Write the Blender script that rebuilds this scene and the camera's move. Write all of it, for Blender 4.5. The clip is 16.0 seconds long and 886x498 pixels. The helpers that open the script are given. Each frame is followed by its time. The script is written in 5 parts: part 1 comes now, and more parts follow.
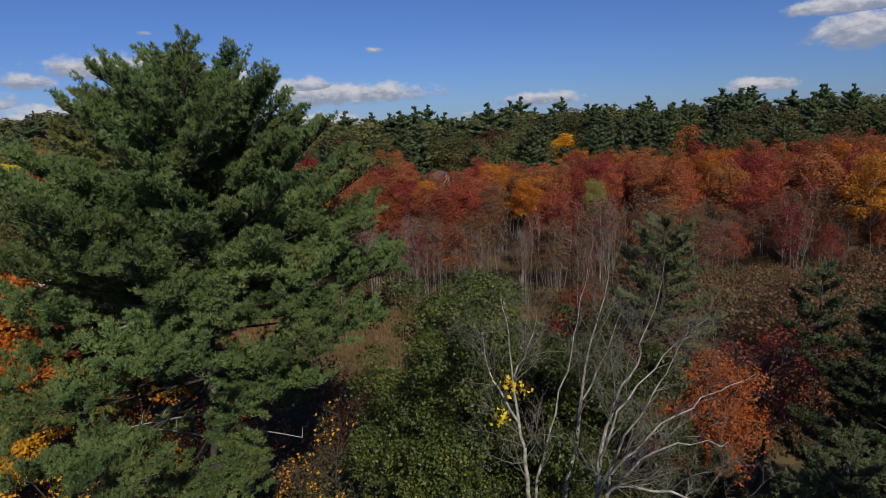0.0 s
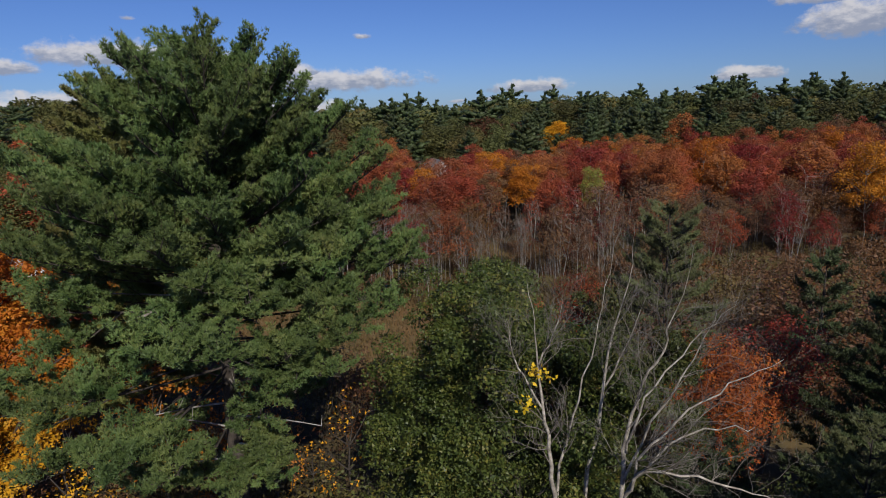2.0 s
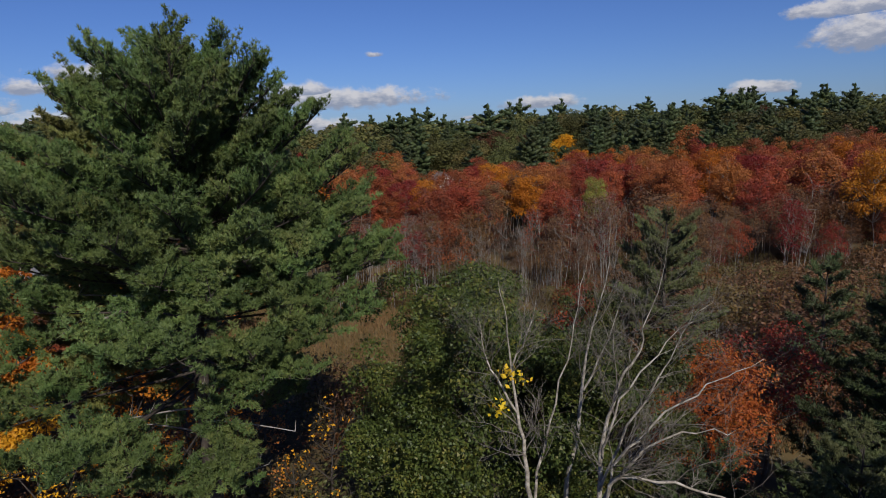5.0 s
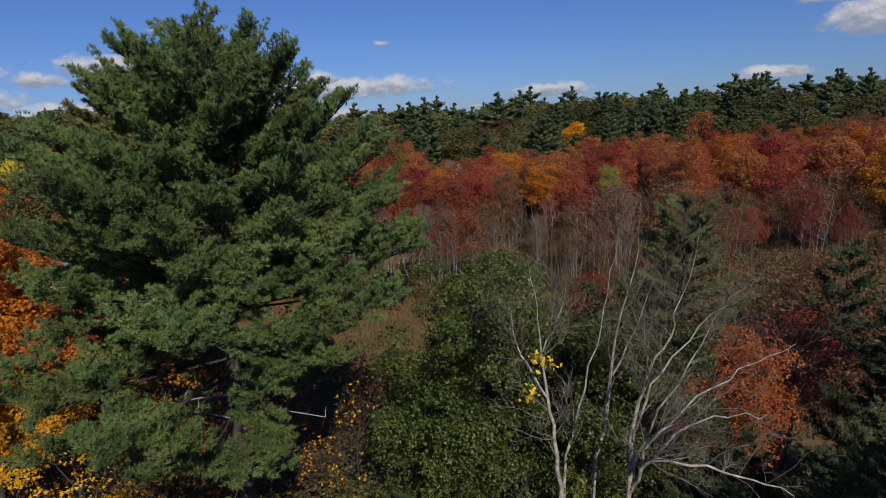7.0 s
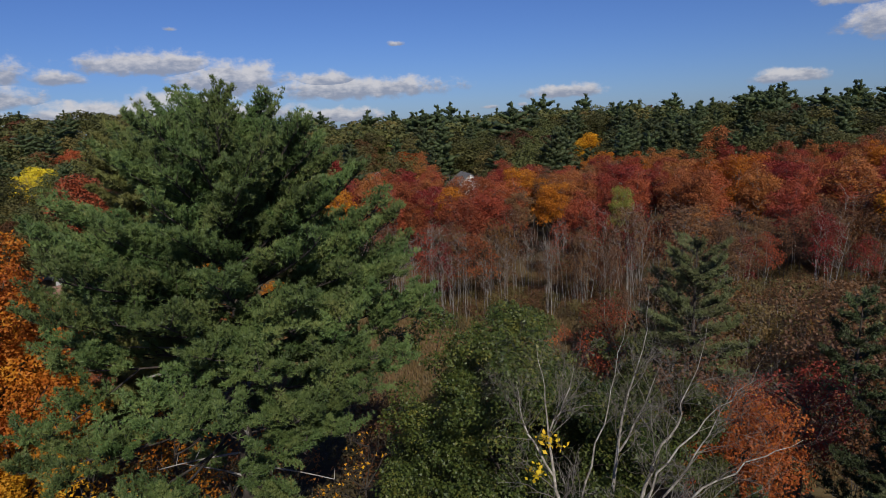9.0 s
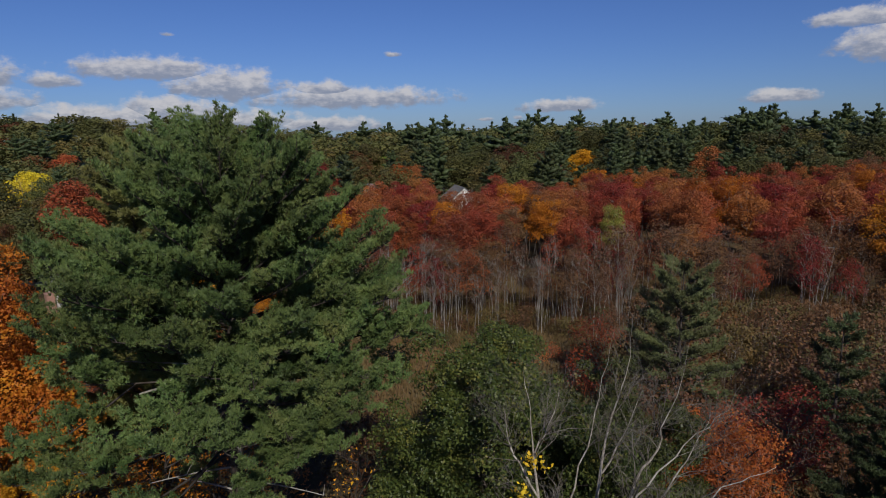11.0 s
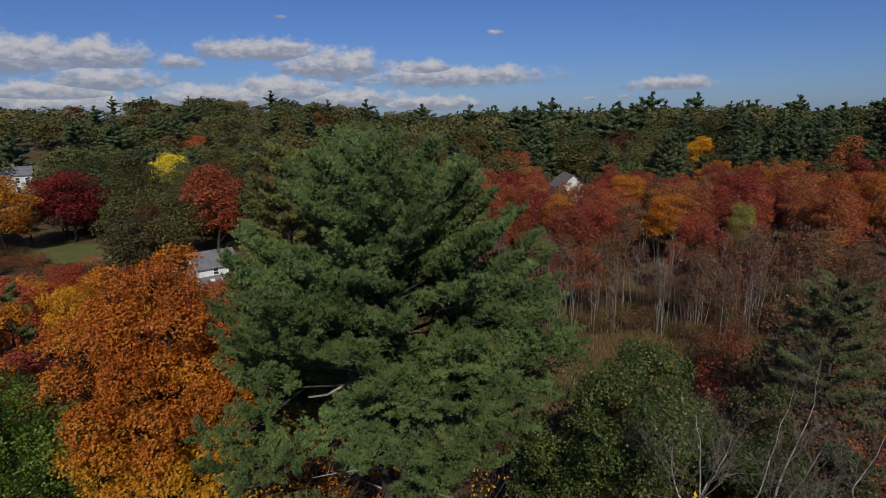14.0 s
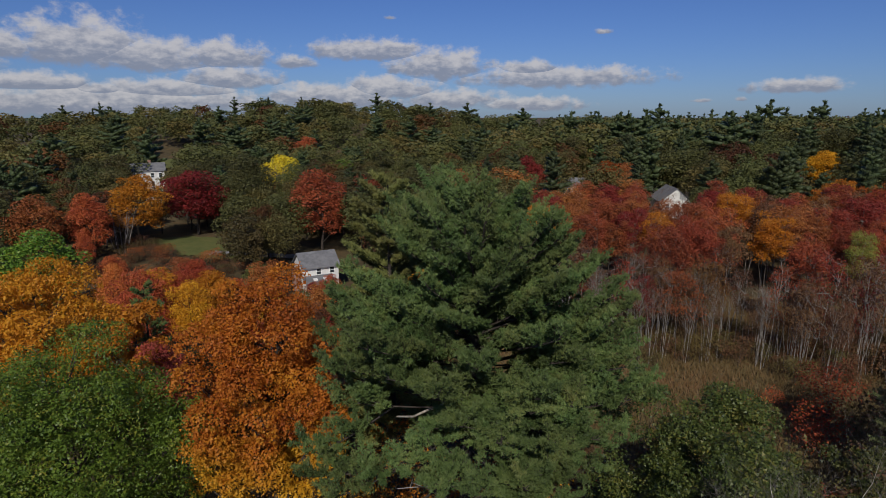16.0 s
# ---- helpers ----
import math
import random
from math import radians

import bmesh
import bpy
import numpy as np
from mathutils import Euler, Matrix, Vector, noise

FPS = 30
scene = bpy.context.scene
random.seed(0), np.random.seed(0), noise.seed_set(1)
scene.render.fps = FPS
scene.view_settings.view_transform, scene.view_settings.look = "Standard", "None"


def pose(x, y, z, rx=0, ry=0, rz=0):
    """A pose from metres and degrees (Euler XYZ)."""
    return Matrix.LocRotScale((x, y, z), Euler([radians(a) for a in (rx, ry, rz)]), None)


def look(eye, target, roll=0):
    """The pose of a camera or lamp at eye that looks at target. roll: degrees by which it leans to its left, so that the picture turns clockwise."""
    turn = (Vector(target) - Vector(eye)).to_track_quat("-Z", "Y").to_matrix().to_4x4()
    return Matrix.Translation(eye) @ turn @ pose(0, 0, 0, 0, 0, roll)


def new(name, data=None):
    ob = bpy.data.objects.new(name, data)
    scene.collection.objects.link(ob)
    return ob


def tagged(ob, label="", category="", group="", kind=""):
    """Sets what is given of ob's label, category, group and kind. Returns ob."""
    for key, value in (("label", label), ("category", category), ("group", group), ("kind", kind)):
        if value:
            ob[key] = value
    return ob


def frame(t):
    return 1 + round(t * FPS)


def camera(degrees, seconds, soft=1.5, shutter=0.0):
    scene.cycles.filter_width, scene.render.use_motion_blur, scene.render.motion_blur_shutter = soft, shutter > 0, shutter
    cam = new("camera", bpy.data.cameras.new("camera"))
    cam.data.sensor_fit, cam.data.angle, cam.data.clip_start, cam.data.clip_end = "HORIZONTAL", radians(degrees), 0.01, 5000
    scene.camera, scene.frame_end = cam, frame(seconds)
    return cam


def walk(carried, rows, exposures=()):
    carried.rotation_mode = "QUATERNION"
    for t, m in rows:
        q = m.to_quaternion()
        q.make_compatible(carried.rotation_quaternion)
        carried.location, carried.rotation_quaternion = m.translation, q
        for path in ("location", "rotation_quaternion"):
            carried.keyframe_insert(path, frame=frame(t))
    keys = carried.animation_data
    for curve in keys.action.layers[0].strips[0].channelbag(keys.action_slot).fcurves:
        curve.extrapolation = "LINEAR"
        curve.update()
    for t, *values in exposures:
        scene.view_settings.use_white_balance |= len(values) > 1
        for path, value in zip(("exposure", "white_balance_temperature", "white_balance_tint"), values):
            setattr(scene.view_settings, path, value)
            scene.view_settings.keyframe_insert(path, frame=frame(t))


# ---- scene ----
cam = camera(74.0, 16.0, soft=0.92)
PATH = [
    (0, (0.028, 0.076, 22.06), (-0.066, 2.033, 21.657), -2.2),
    (0.5, (-0.704, -0.05, 22.042), (-0.779, 1.901, 21.61), -1.9),
    (1, (-1.319, -0.054, 22.093), (-1.38, 1.891, 21.63), -2.1),
    (1.5, (-1.483, 0.0, 22.13), (-1.538, 1.944, 21.661), -2.4),
    (2, (-1.249, 0.153, 22.059), (-1.307, 2.102, 21.615), -2.1),
    (2.5, (-0.969, 0.367, 22.047), (-1.031, 2.319, 21.617), -2.9),
    (3, (-0.63, 0.584, 22.003), (-0.71, 2.537, 21.581), -3.1),
    (3.5, (-0.437, 0.701, 21.87), (-0.519, 2.655, 21.453), -3.1),
    (4, (-0.246, 0.79, 21.73), (-0.324, 2.744, 21.313), -3.0),
    (4.2, (-0.148, 0.776, 21.639), (-0.226, 2.732, 21.227), -2.7),
    (6.3, (0.319, 0.326, 20.995), (0.193, 2.285, 20.614), -3.1),
    (6.5, (0.061, 0.38, 21.022), (-0.063, 2.337, 20.628), -3.4),
    (7, (-0.583, 0.36, 21.286), (-0.71, 2.311, 20.862), -3.0),
    (7.5, (-0.782, 0.332, 22.12), (-0.927, 2.276, 21.675), -2.5),
    (8, (-0.709, 0.545, 22.666), (-0.869, 2.492, 22.238), -2.1),
    (8.5, (-0.594, 0.655, 23.37), (-0.758, 2.603, 22.948), -2.3),
    (9, (-0.413, 0.73, 24.03), (-0.579, 2.678, 23.609), -2.5),
    (9.5, (-0.181, 0.655, 24.456), (-0.344, 2.605, 24.043), -2.2),
    (11.8, (-0.726, -0.283, 24.859), (-0.856, 1.676, 24.478), -0.8),
    (12, (-0.903, -0.364, 24.929), (-1.024, 1.593, 24.538), -1.0),
    (12.5, (-1.76, -0.287, 24.92), (-1.859, 1.667, 24.506), -1.8),
    (13, (-2.722, -0.289, 25.028), (-2.863, 1.659, 24.594), -1.5),
    (13.5, (-2.99, -0.145, 25.627), (-3.278, 1.782, 25.175), -1.6),
    (14, (-2.965, 0.102, 26.348), (-3.422, 1.997, 25.902), -0.9),
    (14.5, (-2.933, 0.037, 27.042), (-3.515, 1.899, 26.6), -0.4),
    (15, (-2.741, -0.095, 27.457), (-3.409, 1.737, 27.017), -0.6),
    (15.5, (-2.528, -0.53, 27.889), (-3.251, 1.281, 27.447), -0.2),
    (16, (-2.315, -1.008, 28.335), (-3.075, 0.788, 27.891), -0.0),
]
walk(cam, [(t, look(eye, target, roll)) for t, eye, target, roll in PATH],
     [(0, -0.08), (1.0, -0.08), (1.5, 0.02), (3.5, 0.02), (6.5, -0.10), (7.2, -0.02), (8, 0.04), (9, -0.07), (9.7, -0.1), (12, -0.29), (16, -0.31)])

# world, sun and clouds ------------------------------------------------------
SUN_AZ, SUN_EL = radians(160), radians(38)      # clockwise from ahead
world = bpy.data.worlds.new("sky")
scene.world = world
world.use_nodes = True
wt = world.node_tree
wt.nodes.clear()


def wmath(op, a, b=None, c=None):
    n = wt.nodes.new("ShaderNodeMath")
    n.operation = op
    for i, v in enumerate((a, b, c)):
        if v is None:
            continue
        if isinstance(v, (int, float)):
            n.inputs[i].default_value = v
        else:
            wt.links.new(v, n.inputs[i])
    return n.outputs[0]


def wvec(op, a, b=None, c=None):
    n = wt.nodes.new("ShaderNodeVectorMath")
    n.operation = op
    for i, v in enumerate((a, b, c)):
        if v is None:
            continue
        if isinstance(v, tuple):
            n.inputs[i].default_value = v
        else:
            wt.links.new(v, n.inputs[i])
    return n.outputs[1] if op == "LENGTH" else n.outputs[0]


def clamp01(v, lo, hi):
    n = wt.nodes.new("ShaderNodeMapRange")
    n.interpolation_type = "SMOOTHSTEP"
    wt.links.new(v, n.inputs[0])
    n.inputs[1].default_value, n.inputs[2].default_value = lo, hi
    return n.outputs[0]


sky = wt.nodes.new("ShaderNodeTexSky")
sky.sky_type = "NISHITA"
sky.sun_disc = False
sky.sun_elevation, sky.sun_rotation = SUN_EL, SUN_AZ
sky.altitude, sky.air_density, sky.dust_density, sky.ozone_density = 200, 1.0, 0.35, 3.0

coord = wt.nodes.new("ShaderNodeTexCoord").outputs["Generated"]
sep = wt.nodes.new("ShaderNodeSeparateXYZ")
wt.links.new(coord, sep.inputs[0])
az = wmath("MULTIPLY", wmath("ARCTAN2", sep.outputs[0], sep.outputs[1]), 57.2958)
el = wmath("MULTIPLY", wmath("ARCSINE", sep.outputs[2]), 57.2958)
comb = wt.nodes.new("ShaderNodeCombineXYZ")
wt.links.new(az, comb.inputs[0])
wt.links.new(el, comb.inputs[1])
ang = comb.outputs[0]


def sky_noise(scale, detail, stretch):
    n = wt.nodes.new("ShaderNodeTexNoise")
    n.inputs["Scale"].default_value, n.inputs["Detail"].default_value = scale, detail
    n.inputs["Roughness"].default_value = 0.6
    wt.links.new(wvec("MULTIPLY", ang, (1.0, stretch, 1.0)), n.inputs["Vector"])
    return n.outputs[0]


puff = sky_noise(0.6, 7.0, 1.3)
# fair-weather clouds: bearing, height, half width and half height in degrees
CLOUDS = [(-53, 5.3, 5.0, 2.3), (-48.6, 4.6, 5.5, 1.7), (-42.4, 4.9, 3.4, 1.5), (-58.4, 5, 2, 1.3),
          (-56.8, 2.4, 4.3, 1.0), (-52.4, 2, 2, 0.7), (-42.5, 3, 4.4, 1.2), (-47.2, 2.0, 5.5, 1.1),
          (-51.6, 0.9, 14, 1.6), (-36.6, 4.6, 1.7, 0.7), (-29.7, 5.6, 5.4, 1.2), (-23.4, 4.3, 4.6, 1.7)]
CLOUDS += [(-12.4, 3.2, 8.6, 1.15), (-14.8, 4.1, 2.6, 0.8), (-27.9, 2.2, 4.4, 1.4), (-33.2, 1.5, 7, 1.4),
          (-22.1, 1.3, 4.6, 1.1), (-14.7, 0.9, 4.7, 0.8), (7.2, 2.2, 3.4, 0.75), (0.1, 1.2, 1.2, 0.3),
          (3.2, 1.3, 0.7, 0.35), (-8.4, 7.2, 1.1, 0.38), (-27.8, 8.6, 0.9, 0.36), (32.2, 5.9, 3.2, 1.8),
          (31.3, 7.9, 4, 0.9), (25.3, 2.4, 2.6, 0.7), (-62, 3.8, 3.4, 1.7), (-64, 1.4, 6.6, 1.4)]
field = up = None
for ca, ce, cw, ch in CLOUDS:
    v = wvec("MULTIPLY_ADD", ang, (1 / cw, 1 / ch, 0.0), (-ca / cw, -ce / ch, 0.0))
    part_y = wt.nodes.new("ShaderNodeSeparateXYZ")
    wt.links.new(v, part_y.inputs[0])
    v = wvec("MAXIMUM", v, wvec("MULTIPLY", v, (-1.0, -1.7, 0.0)))
    d = wmath("SUBTRACT", 1.0 if cw > 1.3 else 0.6, wvec("LENGTH", v))
    if field is None:
        field, up = d, part_y.outputs[1]
    else:
        best = wmath("GREATER_THAN", d, field)
        up = wmath("MULTIPLY_ADD", best, wmath("SUBTRACT", part_y.outputs[1], up), up)
        field = wmath("MAXIMUM", field, d)
dens = wmath("ADD", field, wmath("MULTIPLY", wmath("SUBTRACT", puff, 0.43), 2.0))
mask = clamp01(dens, -0.16, 0.5)
# sunlit tops and grey bases
lumps = wmath("MULTIPLY", wmath("SUBTRACT", sky_noise(0.8, 4.0, 2.0), 0.5), 2.6)
shade = clamp01(wmath("ADD", up, lumps), -0.45, 0.85)
cloud_col = wt.nodes.new("ShaderNodeMix")
cloud_col.data_type = "RGBA"
wt.links.new(shade, cloud_col.inputs["Factor"])
cloud_col.inputs["A"].default_value = (2.75, 3.05, 3.95, 1)
cloud_col.inputs["B"].default_value = (6.3, 6.15, 6.35, 1)
tint = wt.nodes.new("ShaderNodeMix")
tint.data_type, tint.blend_type = "RGBA", "MULTIPLY"
tint.inputs["Factor"].default_value = 1.0
wt.links.new(sky.outputs[0], tint.inputs["A"])
tint.inputs["B"].default_value = (0.345, 0.476, 0.825, 1)
mixed = wt.nodes.new("ShaderNodeMix")
mixed.data_type = "RGBA"
wt.links.new(wmath("MULTIPLY", mask, 0.9), mixed.inputs["Factor"])
wt.links.new(tint.outputs["Result"], mixed.inputs["A"])
wt.links.new(cloud_col.outputs["Result"], mixed.inputs["B"])
bg = wt.nodes.new("ShaderNodeBackground")
bg.inputs[1].default_value = 0.1
wt.links.new(mixed.outputs["Result"], bg.inputs[0])
wo = wt.nodes.new("ShaderNodeOutputWorld")
wt.links.new(bg.outputs[0], wo.inputs[0])

sun = new("sun", bpy.data.lights.new("sun", "SUN"))
sun.data.energy, sun.data.angle, sun.data.color = 4.4, radians(0.53), (1.0, 0.94, 0.84)
to_sun = Vector((math.sin(SUN_AZ) * math.cos(SUN_EL), math.cos(SUN_AZ) * math.cos(SUN_EL), math.sin(SUN_EL)))
sun.matrix_world = look(to_sun * 100, (0, 0, 0))

# materials ------------------------------------------------------------------


def node_mat(name):
    m = bpy.data.materials.new(name)
    m.use_nodes = True
    nt = m.node_tree
    nt.nodes.clear()
    out = nt.nodes.new("ShaderNodeOutputMaterial")
    return m, nt, out


def ramp_of(nt, cols, fac):
    r = nt.nodes.new("ShaderNodeValToRGB")
    e = r.color_ramp.elements
    while len(e) < len(cols):
        e.new(0.5)
    for i, c in enumerate(cols):
        e[i].position = i / max(1, len(cols) - 1)
        e[i].color = (*c, 1)
    nt.links.new(fac, r.inputs[0])
    return r.outputs[0]


def noise_of(nt, scale, detail=3.0, space="Object"):
    t = nt.nodes.new("ShaderNodeTexCoord")
    n = nt.nodes.new("ShaderNodeTexNoise")
    n.inputs["Scale"].default_value, n.inputs["Detail"].default_value = scale, detail
    nt.links.new(t.outputs[space], n.inputs["Vector"])
    return n.outputs[0]


def math_of(nt, op, a, b):
    n = nt.nodes.new("ShaderNodeMath")
    n.operation = op
    for i, v in enumerate((a, b)):
        if isinstance(v, (int, float)):
            n.inputs[i].default_value = v
        else:
            nt.links.new(v, n.inputs[i])
    return n.outputs[0]


def leaf_mat(name, cols, patch=0.35, through_light=0.25, rough=0.6, spec=0.3, low=None, island=0.4, swing=1.15, vary=0.6, relief=0.0):
    """Foliage: colour by leaf, by patch of the crown and by tree."""
    m, nt, out = node_mat(name)
    geo = nt.nodes.new("ShaderNodeNewGeometry")
    info = nt.nodes.new("ShaderNodeObjectInfo")
    mixv = math_of(nt, "ADD", math_of(nt, "MULTIPLY", geo.outputs["Random Per Island"], island),
                   math_of(nt, "MULTIPLY", math_of(nt, "SUBTRACT", noise_of(nt, patch, 3.0), 0.5 - (0.24 + 0.18 * (0.45 - island) / 0.45) * 1.15 / swing), swing))
    col = ramp_of(nt, cols, mixv)
    if low:
        # the lower leaves have turned to another colour, between two heights
        sx = nt.nodes.new("ShaderNodeSeparateXYZ")
        nt.links.new(nt.nodes.new("ShaderNodeTexCoord").outputs["Object"], sx.inputs[0])
        mr = nt.nodes.new("ShaderNodeMapRange")
        nt.links.new(math_of(nt, "ADD", sx.outputs[2], math_of(nt, "MULTIPLY", math_of(nt, "SUBTRACT", noise_of(nt, 0.5, 4.0), 0.5), 14.0)), mr.inputs[0])
        mr.inputs[1].default_value, mr.inputs[2].default_value = low[1], low[2]
        two = nt.nodes.new("ShaderNodeMix")
        two.data_type = "RGBA"
        nt.links.new(mr.outputs[0], two.inputs["Factor"])
        two.inputs["A"].default_value = (*low[0], 1)
        nt.links.new(col, two.inputs["B"])
        col = two.outputs["Result"]
    hsv = nt.nodes.new("ShaderNodeHueSaturation")
    nt.links.new(col, hsv.inputs["Color"])
    nt.links.new(math_of(nt, "ADD", math_of(nt, "MULTIPLY", info.outputs["Random"], vary), 1 - vary / 2), hsv.inputs["Value"])
    nt.links.new(math_of(nt, "ADD", math_of(nt, "MULTIPLY", info.outputs["Random"], 0.03), 0.485), hsv.inputs["Hue"])
    b = nt.nodes.new("ShaderNodeBsdfPrincipled")
    b.inputs["Roughness"].default_value = rough
    b.inputs["Specular IOR Level"].default_value = spec
    nt.links.new(hsv.outputs[0], b.inputs["Base Color"])
    if relief:
        bp = nt.nodes.new("ShaderNodeBump")
        bp.inputs["Strength"].default_value = 0.9
        bp.inputs["Distance"].default_value = relief
        nt.links.new(noise_of(nt, 1.6, 4.0), bp.inputs["Height"])
        nt.links.new(bp.outputs[0], b.inputs["Normal"])
    tr = nt.nodes.new("ShaderNodeBsdfTranslucent")
    nt.links.new(hsv.outputs[0], tr.inputs[0])
    mx = nt.nodes.new("ShaderNodeMixShader")
    mx.inputs[0].default_value = through_light
    nt.links.new(b.outputs[0], mx.inputs[1])
    nt.links.new(tr.outputs[0], mx.inputs[2])
    nt.links.new(mx.outputs[0], out.inputs[0])
    return m


def plain_mat(name, cols, scale=2.0, rough=0.8, bump=0.0, bump_scale=20.0, spec=0.3, stretch=None):
    """A solid surface with grain and larger stains."""
    m, nt, out = node_mat(name)
    f = math_of(nt, "ADD", math_of(nt, "MULTIPLY", noise_of(nt, scale, 4.0), 0.65),
                math_of(nt, "MULTIPLY", noise_of(nt, scale * 9, 4.0), 0.35))
    f = math_of(nt, "MULTIPLY", math_of(nt, "SUBTRACT", f, 0.3), 2.5)
    col = ramp_of(nt, cols, f)
    b = nt.nodes.new("ShaderNodeBsdfPrincipled")
    b.inputs["Roughness"].default_value = rough
    b.inputs["Specular IOR Level"].default_value = spec
    nt.links.new(col, b.inputs["Base Color"])
    if bump:
        bp = nt.nodes.new("ShaderNodeBump")
        bp.inputs["Strength"].default_value = bump
        bp.inputs["Distance"].default_value = 0.03
        nt.links.new(noise_of(nt, bump_scale, 5.0), bp.inputs["Height"])
        nt.links.new(bp.outputs[0], b.inputs["Normal"])
    nt.links.new(b.outputs[0], out.inputs[0])
    return m


